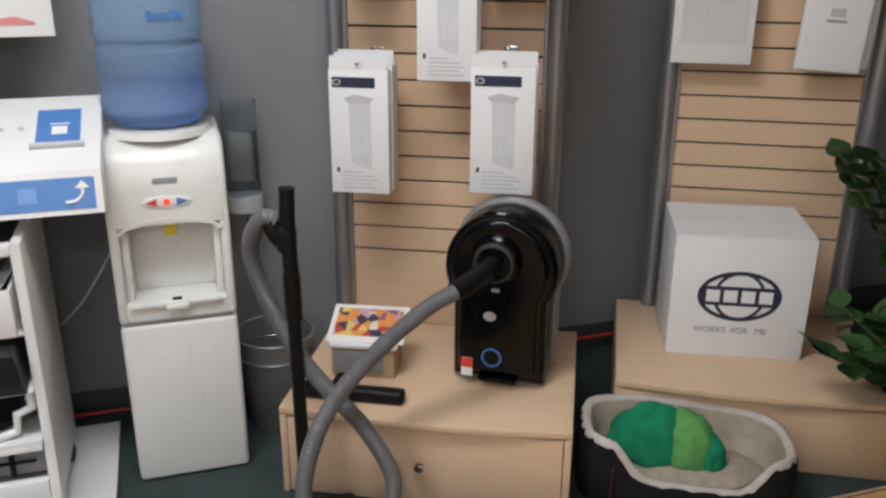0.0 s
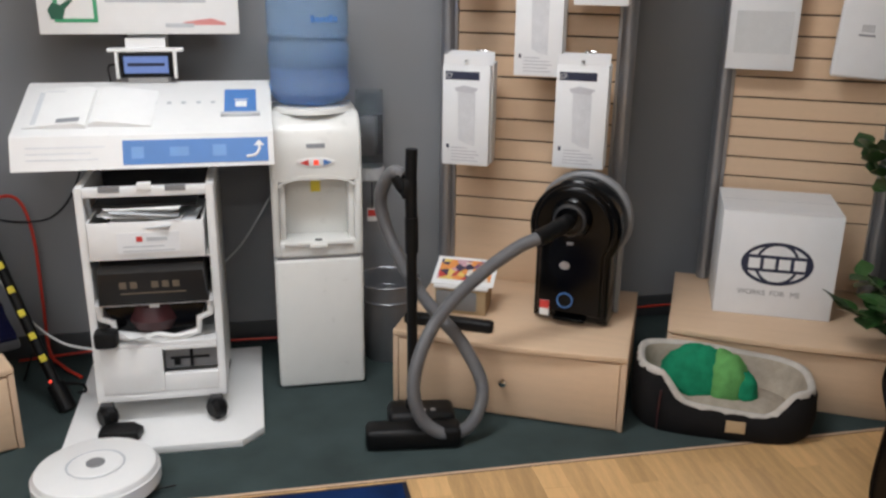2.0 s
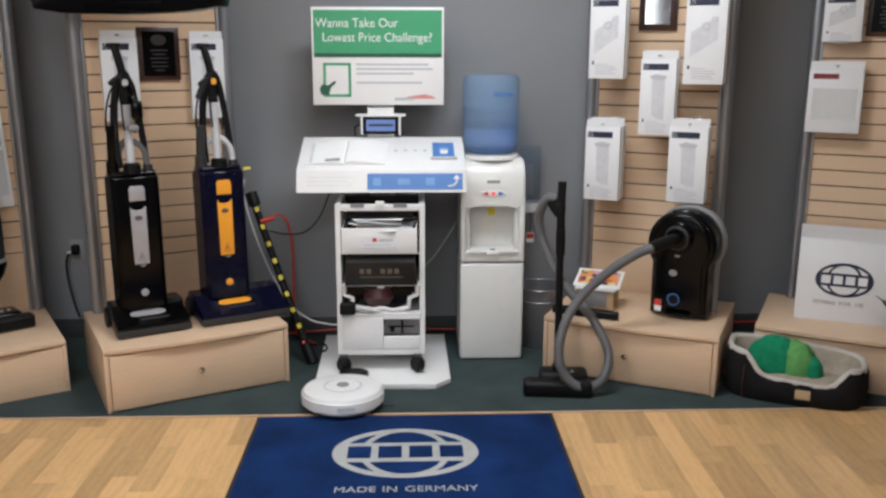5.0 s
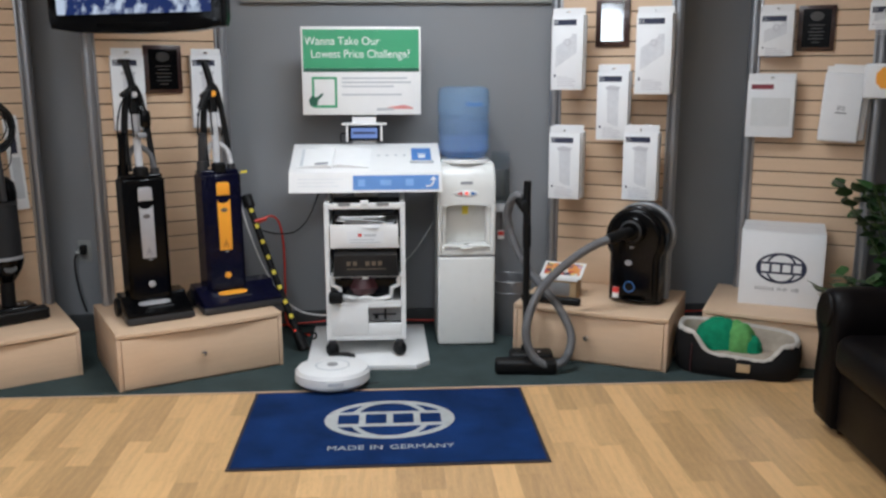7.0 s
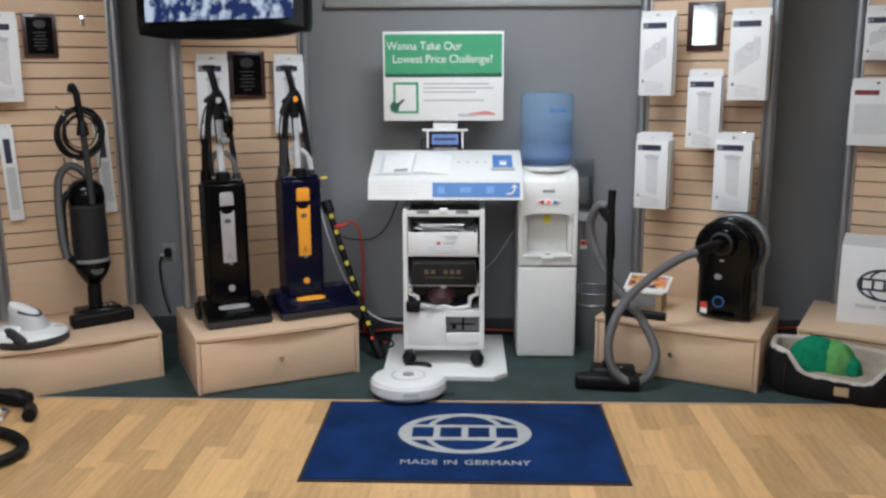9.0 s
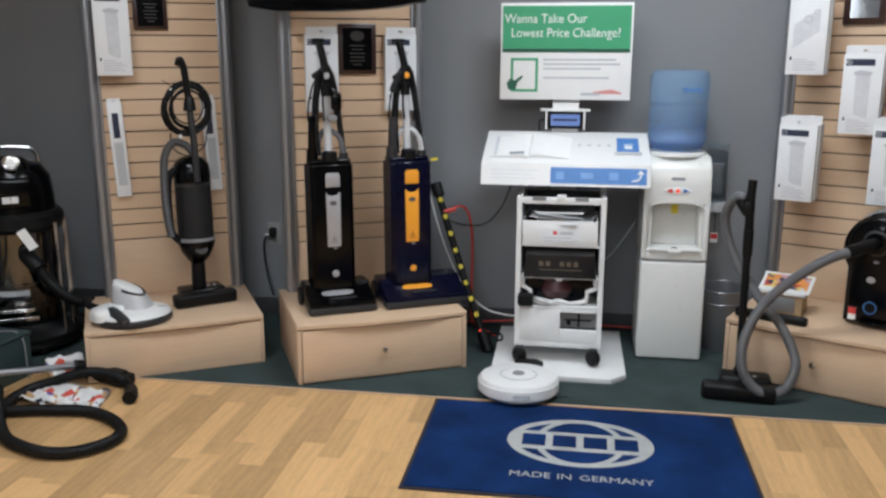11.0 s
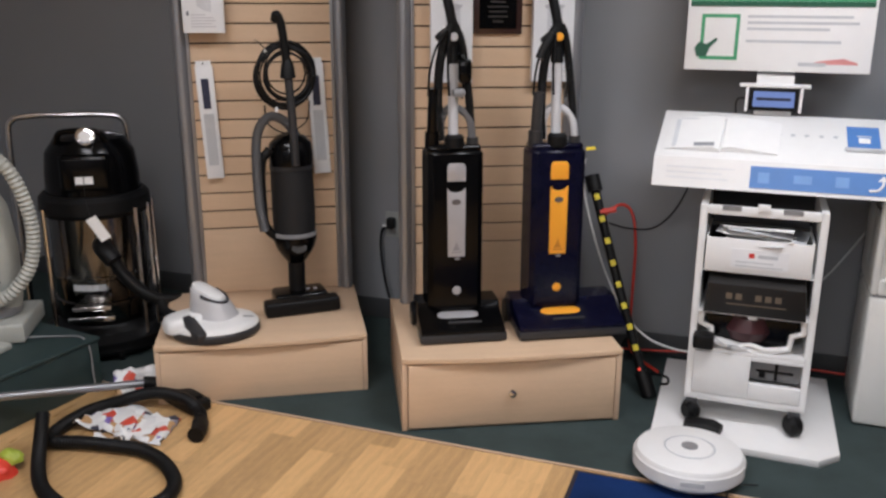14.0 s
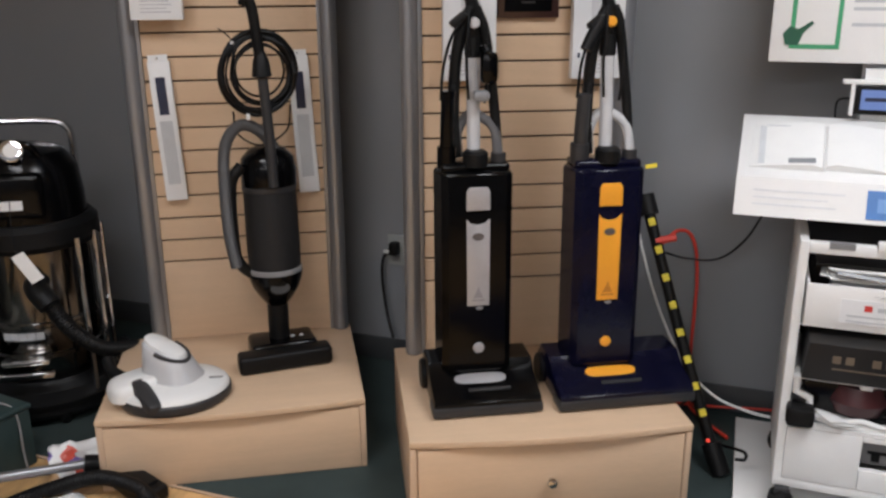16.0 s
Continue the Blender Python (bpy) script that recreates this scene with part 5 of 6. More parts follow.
# ---- television above the left bay ----
tv = thing("television", "black wall television with a lit picture, above the vacuums", "television", pose(-1.588, 1.905, 1.632, 0, 0, -22))
case = [(-0.465, 0.035), (-0.455, 0.0), (-0.3, -0.02), (0.0, -0.028), (0.3, -0.02), (0.455, 0.0), (0.465, 0.035), (0.465, 0.56), (-0.465, 0.56)]
part("case", prism(case[::-1], 0.0, 0.07, 0.008), BLACK, tv)
part("stand_lip", prism([(-0.2, 0.02), (0.2, 0.02), (0.18, -0.012), (-0.18, -0.012)], 0.0, 0.05), MATTE, tv)
scr = bpy.data.materials.new("television picture")
scr.use_nodes = True
nt = scr.node_tree
noise_t = nt.nodes.new("ShaderNodeTexNoise")
noise_t.inputs["Scale"].default_value, noise_t.inputs["Detail"].default_value = 14, 8
ramp = nt.nodes.new("ShaderNodeValToRGB")
ramp.color_ramp.elements[0].position, ramp.color_ramp.elements[1].position = 0.46, 0.58
ramp.color_ramp.elements[0].color, ramp.color_ramp.elements[1].color = (0.01, 0.03, 0.14, 1), (0.7, 0.78, 0.9, 1)
co = nt.nodes.new("ShaderNodeTexCoord")
nt.links.new(co.outputs["Object"], noise_t.inputs["Vector"])
nt.links.new(noise_t.outputs["Fac"], ramp.inputs[0])
pr = nt.nodes["Principled BSDF"]
nt.links.new(ramp.outputs[0], pr.inputs["Emission Color"])
pr.inputs["Emission Strength"].default_value = 0.7
pr.inputs["Base Color"].default_value = (0.01, 0.01, 0.012, 1)
pr.inputs["Roughness"].default_value = 0.15
part("screen", span(-0.41, 0.41, -0.003, -0.001, 0.06, 0.53), scr, tv, "lit screen with a blue and white picture")
part("ceiling_arm", rod(0.02, CEIL - 1.632 - 0.30, pose(0, 0.11, 0.30)), MATTE, tv)
part("mount", span(-0.08, 0.08, 0.07, 0.135, 0.24, 0.38, 0.004), MATTE, tv)

# ---- carton and pet bed by the end bay ----
CM = pose(1.362, 2.112, TALL["end"], 0, 0, -25.0)
wb = thing("shipping_carton", "white cardboard carton with a navy globe emblem on a plinth", "carton", CM)
part("carton", span(0, 0.402, 0, 0.30, 0, 0.385, 0.003), CARD, wb)
part("top_flap", moved(span(0, 0.40, 0, 0.302, 0.0, 0.004), pose(0, 0, 0.3855, 1.0)), CARD, wb)
part("flap_edge", span(0.01, 0.39, 0.15, 0.153, 0.39, 0.3925), INKGREY, wb)
globe_mark(wb, pose(0.200, -0.0005, 0.200), 0.122, 0.080, INKNAVY, CARD)
for word, wx in (("WORKS", 0.125), ("FOR", 0.213), ("ME", 0.274)):
    part("lettering", moved(words(word, 0.027, 0.0004), pose(wx, -0.0008, 0.088)), INKMID, wb)


def pet_bed():
    t = thing("pet_bed", "black rectangular pet bed lined with cream fleece", "pet bed", pose(1.236, 1.778, 0, 0, 0, -24))
    n = 72
    wall, rim = bmesh.new(), bmesh.new()

    def rad(a):
        c, s = math.cos(a), math.sin(a)
        return (abs(c) ** 3.4 + abs(s) ** 3.4) ** (-1 / 3.4)

    def ease(f):
        f = max(0.0, min(1.0, f))
        return f * f * (3 - 2 * f)

    rows, inn = [], []
    for k in range(n):
        a = 2 * math.pi * k / n
        r = rad(a)
        x, y = 0.275 * r * math.cos(a), 0.146 * r * math.sin(a)
        dip = ease((-math.sin(a) - 0.1) / 0.4) * ease((x + 0.215) / 0.10) * ease((0.225 - x) / 0.10)
        h = 0.216 - 0.036 * (x + 0.27) / 0.54 - 0.090 * dip + 0.006 * noise.noise(Vector((6 * x, 6 * y, 1.0)))
        fold = 1 + 0.012 * noise.noise(Vector((9 * x, 9 * y, 4.0)))
        rows.append([(x * 0.97, y * 0.97, 0.0), (x * 1.04 * fold, y * 1.05 * fold, 0.025), (x * 1.07 * fold, y * 1.09 * fold, h * 0.5), (x * 1.05, y * 1.06, h * 0.85), (x * 1.0, y * 1.0, h)])
        w = 1 + 0.012 * math.sin(23 * a)
        inn.append([(x * 1.025 * w, y * 1.03 * w, h - 0.014), (x * 1.012, y * 1.02, h + 0.004), (x * 0.972, y * 0.965, h + 0.006), (x * 0.935, y * 0.92, h - 0.008), (x * 0.86, y * 0.78, h * 0.7), (x * 0.80, y * 0.70, 0.075)])

    def skin(bm, rws, close):
        vs = [[bm.verts.new(p) for p in row] for row in rws]
        for k in range(n):
            a, b = vs[k], vs[(k + 1) % n]
            for j in range(len(a) - 1):
                bm.faces.new((a[j], b[j], b[j + 1], a[j + 1]))
        if close:
            bm.faces.new([v[-1] for v in vs])
        bmesh.ops.recalc_face_normals(bm, faces=bm.faces[:])
        return bm

    part("side_wall", skin(wall, rows, False), SUEDE, t, sharp=80)
    part("rolled_rim", skin(rim, [row[:4] for row in inn], False), FLEECE, t, "pale fleece rolled rim", sharp=80)
    # inside of the bed takes the fleece with shade put into its colour
    part("lining", skin(bmesh.new(), [row[3:] for row in inn], True), SHADED_LINING, t, sharp=80)
    part("cushion", lathe([(0, 0.105), (0.12, 0.103), (0.18, 0.092), (0.20, 0.08), (0.18, 0.07)], 36, Matrix.Diagonal((1.12, 0.55, 1, 1))), SHADED_LINING, t)
    part("sewn_label", moved(box(0.06, 0.004, 0.04, (0, 0, 0), 0.001), pose(0.035, -0.1615, 0.060, -3, 0, 0)), KRAFT, t, "small tan sewn label")
    part("piping", tube([(-0.205, -0.142, 0.01), (-0.207, -0.152, 0.05), (-0.206, -0.155, 0.10), (-0.203, -0.150, 0.155)], 0.003, 6), MAROON, t)
    return t


pet_bed()
coat = thing("pet_coat", "green knitted pet coat lying rumpled in the bed", "pet coat", pose(1.215, 1.805, 0.100, 0, 0, -20) @ Matrix.Diagonal((0.95, 0.74, 1.0, 1)))


def rumple(rx, ry, rz, seed):
    bm = bmesh.new()
    bmesh.ops.create_icosphere(bm, subdivisions=4, radius=1)
    for v in bm.verts:
        p = v.co.copy()
        f = 1 + 0.16 * noise.noise(p * 2.1 + Vector((seed, 0, 0))) + 0.05 * noise.noise(p * 6 + Vector((0, seed, 0)))
        v.co = Vector((p.x * rx * f, p.y * ry * f, max(-0.15, p.z) * rz * f))
    return bm


part("back_panel", moved(rumple(0.135, 0.11, 0.13, 3), pose(-0.06, 0.02, 0.015, 0, 8, 0)), GREENKNIT, coat, sharp=80)
part("light_panel", moved(rumple(0.085, 0.112, 0.125, 9), pose(0.045, 0.0, 0.015, 0, -6, 0)), LIMEKNIT, coat, "light green knitted panel", sharp=80)
part("collar", moved(rumple(0.05, 0.07, 0.07, 12), pose(0.10, -0.04, 0.012)), GREENKNIT, coat, sharp=80)

# ---- brochure box on the right plinth ----
bx = thing("brochure_box", "small kraft box holding colourful leaflets on the plinth", "box", pose(0.452, 2.235, TALL["right"] - 0.001, 0, 0, -24))
part("box_body", join(span(-0.09, 0.09, -0.06, 0.07, 0.001, 0.095, 0.003)), KRAFT, bx)
part("wrapped_pad", span(-0.088, 0.06, -0.066, 0.05, 0.012, 0.088, 0.01), GREY, bx, "grey wrapped pad")
part("white_strip", span(-0.095, 0.10, -0.07, 0.075, 0.0955, 0.108, 0.003), PAPER, bx)
leaf = part("leaflet", moved(span(-0.105, 0.115, 0.0, 0.15, 0.0, 0.004), pose(0.0, -0.060, 0.108, 20)), PAPER, bx, "glossy colour leaflet")
part("printed_picture", moved(span(-0.09, 0.10, 0.025, 0.135, 0.004, 0.0048), pose(0.0, -0.060, 0.108, 20)), PICTURE, leaf, "bright colour picture")


# ---- hose pole, cords and outlet ----
pole = thing("electrified_hose", "black tool tube with yellow bands leaning on the wall", "vacuum hose", pose(-0.91, 2.22, 0))
P0, P1 = Vector((-0.908, 2.215, 0.0)), Vector((-1.215, 2.50, 0.765))
bend = lambda f: P0.lerp(P1, f) + Vector((0.0, 0.0, -0.02 * math.sin(math.pi * f)))
part("tube", tube([bend(f) for f in (0.0, 0.2, 0.4, 0.6, 0.8, 1.0)], 0.018, 12), MATTE, pole, world=True)
part("foot", tube([bend(0.0) + Vector((0, 0, 0.004)), bend(0.12)], 0.03, 12, straight=True), MATTE, pole, world=True)
part("end_cap", tube([bend(0.95), bend(1.02)], 0.03, 12, straight=True), MATTE, pole, world=True)
for k in range(8):
    f = 0.24 + 0.098 * k
    part("yellow_band", box(0.022, 0.006, 0.024, tuple(bend(f) + Vector((0.004, -0.0175, 0.004))), 0.002, 1, (-15, -20, 10)), YELLOW, pole, world=True)
part("indicator_lamp", rod(0.006, 0.006, pose(bend(0.15).x, bend(0.15).y - 0.031, bend(0.15).z, 90)), LED, pole, world=True)
part("cable_clip", tube([bend(0.86) + Vector((0.0, -0.01, 0)), bend(0.86) + Vector((0.06, 0.01, 0.012))], 0.012, 8, straight=True), RED, pole, "red clip", world=True)
part("loop_handle", tube([bend(0.12) + Vector((0.03, 0, 0)), (-0.85, 2.20, 0.10), (-0.845, 2.21, 0.07), (-0.87, 2.22, 0.06)], 0.005, 8), MATTE, pole, world=True)


def cord(name, label, pts, r, m):
    solid(name, tube(pts, r, 8, 8), m, label, "cable", "loose cables")


cord("white_cable", "white cable drooping from the vacuum to the cart", [(-1.235, 2.42, 0.86), (-1.245, 2.44, 0.78), (-1.21, 2.47, 0.60), (-1.14, 2.47, 0.40), (-1.05, 2.45, 0.24), (-0.95, 2.42, 0.16), (-0.85, 2.38, 0.145), (-0.78, 2.35, 0.15)], 0.0045, WHITE)
cord("red_hose", "thin red hose hanging down the wall", [(-1.16, 2.47, 0.63), (-1.11, 2.56, 0.66), (-1.065, 2.60, 0.62), (-1.045, 2.62, 0.48), (-1.045, 2.62, 0.25), (-1.04, 2.60, 0.05), (-0.98, 2.52, 0.02), (-0.90, 2.42, 0.02)], 0.006, RED)
cord("red_cable", "red cable lying along the wall base", [(-1.15, 2.60, 0.02), (-0.95, 2.60, 0.035), (-0.70, 2.61, 0.05), (-0.4, 2.61, 0.04), (-0.23, 2.615, 0.035), (0.3, 2.62, 0.02), (0.9, 2.62, 0.04), (1.4, 2.62, 0.06), (1.7, 2.62, 0.05)], 0.0045, RED)
cord("black_cable", "thin black cable sagging along the wall", [(-1.15, 2.56, 0.58), (-1.08, 2.60, 0.555), (-0.98, 2.62, 0.56), (-0.90, 2.62, 0.64), (-0.84, 2.60, 0.78), (-0.80, 2.56, 0.90)], 0.0035, MATTE)
cord("grey_cable", "pale grey cable from the cart to the cooler", [(-0.38, 2.50, 0.40), (-0.32, 2.54, 0.45), (-0.26, 2.57, 0.53), (-0.20, 2.60, 0.62)], 0.004, INKGREY)
cord("tool_cable", "black cord looped by the tool tube", [(-0.95, 2.25, 0.12), (-1.0, 2.30, 0.20), (-1.05, 2.40, 0.12), (-1.1, 2.45, 0.01)], 0.004, MATTE)

outlet = thing("wall_outlet", "grey wall outlet with a black plug in it", "outlet", pose(-2.145, WALL_Y, 0.46))
part("plate", span(-0.036, 0.036, -0.006, -0.0005, -0.06, 0.06, 0.002), TRIM, outlet)
part("socket", span(-0.017, 0.017, -0.008, -0.006, -0.045, -0.012, 0.001), GREY, outlet)
part("plug", box(0.035, 0.04, 0.05, (0.0, -0.028, 0.012), 0.008), MATTE, outlet)
part("plug_band", box(0.028, 0.014, 0.012, (-0.028, -0.03, -0.002), 0.003), WHITE, outlet)
part("lead", tube([(-0.03, -0.03, 0.0), (-0.048, -0.035, -0.05), (-0.045, -0.04, -0.14), (-0.02, -0.06, -0.25), (0.01, -0.08, -0.33)], 0.006, 8), MATTE, outlet)


# ---- left side: drum vacuum, tools on the floor ----
RAIL = mat("bright chrome tube", (0.72, 0.72, 0.73), 0.22, 1.0, vary=0.15)
TANK = mat("dark polished steel", (0.16, 0.155, 0.15), 0.13, 1.0, vary=0.3, scale=5)


def drum_vacuum():
    t = thing("drum_vacuum", "commercial drum vacuum with a chrome tank and black head", "vacuum cleaner", pose(-3.205, 1.965, 0, 0, 0, 32) @ Matrix.Diagonal((1.05, 1.05, 1.0, 1)))
    part("tank", lathe([(0.0, 0.14), (0.175, 0.14), (0.18, 0.15), (0.18, 0.335), (0.184, 0.34), (0.184, 0.352), (0.18, 0.357), (0.18, 0.63), (0, 0.63)], 40), TANK, t, "polished steel tank")
    part("skirt", lathe([(0, 0.03), (0.235, 0.03), (0.25, 0.05), (0.245, 0.085), (0.19, 0.13), (0.18, 0.145), (0, 0.145)], 40), MATTE, t)
    part("tank_ring", lathe([(0.18, 0.225), (0.188, 0.23), (0.188, 0.242), (0.18, 0.247)], 40), TANK, t)
    part("head_ring", lathe([(0.0, 0.60), (0.2, 0.60), (0.212, 0.62), (0.208, 0.67), (0.19, 0.69), (0, 0.69)], 40), MATTE, t)
    part("motor_head", lathe([(0.178, 0.68), (0.176, 0.76), (0.166, 0.85), (0.13, 0.905), (0.09, 0.92), (0.0, 0.922)], 36), BLACK, t)
    part("head_block", span(-0.09, 0.09, -0.180, 0.0, 0.71, 0.86, 0.02, 3), BLACK, t)
    part("carry_handle", tube([(-0.10, -0.10, 0.90), (-0.07, -0.13, 0.945), (0.05, -0.13, 0.945), (0.08, -0.10, 0.90)], 0.012, 10), BLACK, t)
    g = part("gauge", lathe([(0, 0), (0.035, 0), (0.035, 0.02), (0.03, 0.022), (0, 0.021)], 28, pose(0.015, -0.135, 0.925, 72)), CHROME, t, "round dial gauge")
    part("gauge_face", lathe([(0, 0.0215), (0.029, 0.0215), (0, 0.0225)], 24, pose(0.015, -0.135, 0.925, 72)), PAPER, g)
    for lx, top in ((0.115, 0.03), (-0.345, -0.26)):
        part("frame_tube", tube([(lx, 0.23, 0.05), (lx, 0.23, 0.5), (lx, 0.23, 0.86), (lx * 0.8 + top * 0.2, 0.23, 0.945), (top, 0.23, 0.965), (-0.115, 0.23, 0.967)], 0.0125, 10), RAIL, t, "bent chrome frame tube")
    for lx, ly in ((0.17, -0.165), (0.205, -0.08), (0.21, 0.02), (-0.17, -0.14)):
        part("frame_post", tube([(lx, ly, 0.10), (lx, ly, 0.64)], 0.009, 8, straight=True), RAIL, t)
    for s in (-1, 1):
        part("wheel", rod(0.075, 0.035, pose(s * 0.215 - 0.017, 0.13, 0.0755, 0, 90, 0), 0.01), MATTE, t)
    for s in (0.06, -0.08):
        part("front_caster", rod(0.035, 0.025, pose(s, -0.20, 0.0355, 0, 90, 0), 0.006), MATTE, t)
    part("chrome_plate", join(span(-0.10, 0.07, -0.262, -0.235, 0.195, 0.215, 0.003), span(-0.085, 0.055, -0.24, -0.17, 0.235, 0.25, 0.003)), CHROME, t)
    part("inlet", tube([(0.04, -0.17, 0.50), (0.05, -0.24, 0.50), (0.09, -0.27, 0.45)], 0.035, 14), MATTE, t)
    part("hose", tube([(0.07, -0.25, 0.48), (0.13, -0.26, 0.37), (0.21, -0.22, 0.27), (0.29, -0.12, 0.22), (0.32, 0.0, 0.17), (0.28, 0.10, 0.08), (0.20, 0.20, 0.05)], 0.026, 12, rib=0.1, pitch=0.01), MATTE, t, "thick black hose")
    part("price_tag", moved(span(-0.02, 0.02, -0.001, 0.001, -0.10, 0.0), pose(0.035, -0.33, 0.645, 0, -28, 0)), PAPER, t, "white paper tag")
    part("tag_string", tube([(0.0, -0.19, 0.79), (0.015, -0.27, 0.70), (0.035, -0.33, 0.645)], 0.0015, 6), MATTE, t)
    part("nameplate", span(-0.032, 0.032, -0.1825, -0.1805, 0.745, 0.775), PAPER, t)
    part("printed_block", join(*[moved(span(-0.012, 0.012, -0.184, -0.181, 0.30, 0.325), pose(0, 0, 0, 0, 0, -24 + 8 * k)) for k in range(5)]), INKGREY, t)
    part("lower_band", lathe([(0.205, 0.09), (0.252, 0.07), (0.255, 0.09), (0.21, 0.115)], 40), MATTE, t)
    return t


drum_vacuum()
stand = thing("display_stand", "low carpeted dark green display stand", "display stand", pose(-3.288, 1.30, 0, 0, 0, -8))
part("body", slab([(-0.30, -0.36), (0.32, -0.36), (0.32, 0.33), (-0.30, 0.33)], 0.0, 0.19, 0.006, 3), BINGREEN, stand)
part("top", slab([(-0.306, -0.366), (0.326, -0.366), (0.326, 0.336), (-0.306, 0.336)], 0.19, 0.21, 0.008, 3), BINGREEN, stand)
old = thing("cream_vacuum", "pale grey upright vacuum with a ribbed hose on the stand", "vacuum cleaner", pose(-3.325, 1.49, 0.21, 0, 0, 30) @ Matrix.Diagonal((1.12, 1.12, 1.12, 1)))
PUTTY = mat("putty grey plastic", (0.42, 0.43, 0.39), 0.45, vary=0.08)
part("base", slab([(-0.12, -0.14), (0.13, -0.14), (0.13, 0.12), (-0.12, 0.12)], 0.0, 0.07, 0.014, 3), PUTTY, old)
part("body", moved(lathe([(0, 0.06), (0.085, 0.06), (0.10, 0.12), (0.105, 0.30), (0.09, 0.44), (0.05, 0.52), (0, 0.54)], 30), Matrix.Diagonal((1, 0.9, 1, 1))), PUTTY, old)
part("collar", lathe([(0.075, 0.066), (0.095, 0.075), (0.09, 0.12), (0.08, 0.13)], 28), GREY, old)
part("emblem", prism(oval(0.014, 0.012, 4, 0, 360, 0.05, 0.20), -0.092, -0.083), INKNAVY, old)
part("hose", tube([(-0.02, -0.10, 0.58), (0.06, -0.11, 0.64), (0.13, -0.11, 0.60), (0.17, -0.10, 0.50), (0.185, -0.09, 0.38), (0.165, -0.09, 0.26), (0.10, -0.10, 0.17), (0.03, -0.10, 0.13)], 0.024, 12, rib=0.2, pitch=0.016), PUTTY, old, "ribbed pale hose")
part("flat_foot", slab([(-0.02, -0.22), (0.06, -0.26), (0.10, -0.18), (0.05, -0.15)], 0.0, 0.025, 0.008), PUTTY, old)
part("lead", tube([(0.13, -0.13, 0.02), (0.22, -0.10, 0.006), (0.30, -0.12, 0.005), (0.33, -0.14, -0.03), (0.335, -0.15, -0.12), (0.34, -0.15, -0.2)], 0.003, 6), GREY, old)

head = thing("wand_and_hose", "black floor nozzle on a chrome wand with a looped hose", "vacuum hose", pose(-2.45, 1.45, 0))
part("nozzle", moved(join(span(-0.13, 0.13, -0.045, 0.045, 0.004, 0.05, 0.012, 3), span(-0.11, 0.10, -0.03, 0.03, 0.045, 0.062, 0.006)), pose(-2.545, 1.562, 0.0, 0, 0, -21)), MATTE, head, "black floor nozzle", world=True)
part("nozzle_neck", join(tube([(-2.60, 1.575, 0.05), (-2.65, 1.56, 0.065), (-2.685, 1.53, 0.075)], 0.027, 12), rod(0.034, 0.09, pose(-2.66, 1.585, 0.035, 0, 90, -21), 0.008)), MATTE, head, world=True)
part("wand", tube([(-2.68, 1.535, 0.074), (-2.92, 1.17, 0.15), (-3.03, 1.003, 0.185)], 0.0145, 12, straight=True), STEEL, head, "straight chrome wand", world=True)
part("hose", tube([(-2.328, 1.362, 0.025), (-2.36, 1.42, 0.03), (-2.425, 1.492, 0.030), (-2.502, 1.510, 0.055), (-2.62, 1.500, 0.06), (-2.728, 1.442, 0.035), (-2.785, 1.347, 0.03), (-2.79, 1.22, 0.03), (-2.757, 1.131, 0.028), (-2.654, 1.160, 0.026), (-2.549, 1.177, 0.026), (-2.435, 1.187, 0.026), (-2.319, 1.149, 0.026),
                     (-2.215, 1.068, 0.026), (-2.178, 0.985, 0.026), (-2.207, 0.900, 0.026), (-2.280, 0.837, 0.026), (-2.38, 0.822, 0.026), (-2.483, 0.852, 0.026), (-2.581, 0.905, 0.026), (-2.66, 0.98, 0.04), (-2.72, 1.06, 0.08), (-2.76, 1.12, 0.13)], 0.0235, 12, rib=0.08, pitch=0.01), MATTE, head, "black ribbed hose lying in a loop", world=True)
part("hose_cuff", tube([(-2.352, 1.405, 0.032), (-2.328, 1.362, 0.030), (-2.318, 1.325, 0.030)], 0.029, 12), MATTE, head, world=True)
random.seed(6)
for k, (px, py, turn, w, h) in enumerate([(-2.56, 1.33, 14, 0.24, 0.19), (-2.61, 1.36, -20, 0.24, 0.18), (-2.755, 1.575, 40, 0.16, 0.12), (-2.68, 1.34, 5, 0.22, 0.16)]):
    leaflet = thing("loose_leaflet", "crumpled printed leaflet lying on the floor", "leaflet", pose(px, py, 0.003 + 0.004 * k + (0.036 if k == 2 else 0), 0, 0, turn) @ pose(0, 0, 0, 38 if k == 2 else 0), "leaflets on the floor")
    bm = bmesh.new()
    bmesh.ops.create_grid(bm, x_segments=10, y_segments=8, size=0.5)
    for v in bm.verts:
        v.co = Vector((v.co.x * w, v.co.y * h, 0.045 * abs(noise.noise(Vector((v.co.x * 4, v.co.y * 4, k * 3.0))))))
    bmesh.ops.solidify(bm, geom=bm.faces[:], thickness=0.0008)
    part("sheet", bm, PAPER if k == 1 else FLYER, leaflet, sharp=80)

packet = thing("small_packet", "crumpled red packet with a yellow-green label", "packet", pose(-2.80, 0.93, 0.0, 0, 0, 25))
part("pouch", moved(rumple(0.07, 0.05, 0.05, 5), pose(0, 0, 0.008)), RED, packet, sharp=80)
part("label", moved(rumple(0.04, 0.03, 0.035, 7), pose(0.045, 0.035, 0.036)), mat("yellow green print", (0.35, 0.42, 0.05), 0.5), packet, sharp=80)

# ---- right side: armchair and plants ----
chair = thing("leather_armchair", "dark brown leather armchair with rolled arms", "armchair", pose(1.668, 0.612, 0, 0, 0, -95.3) @ Matrix.Diagonal((1, 1, 1.09, 1)))


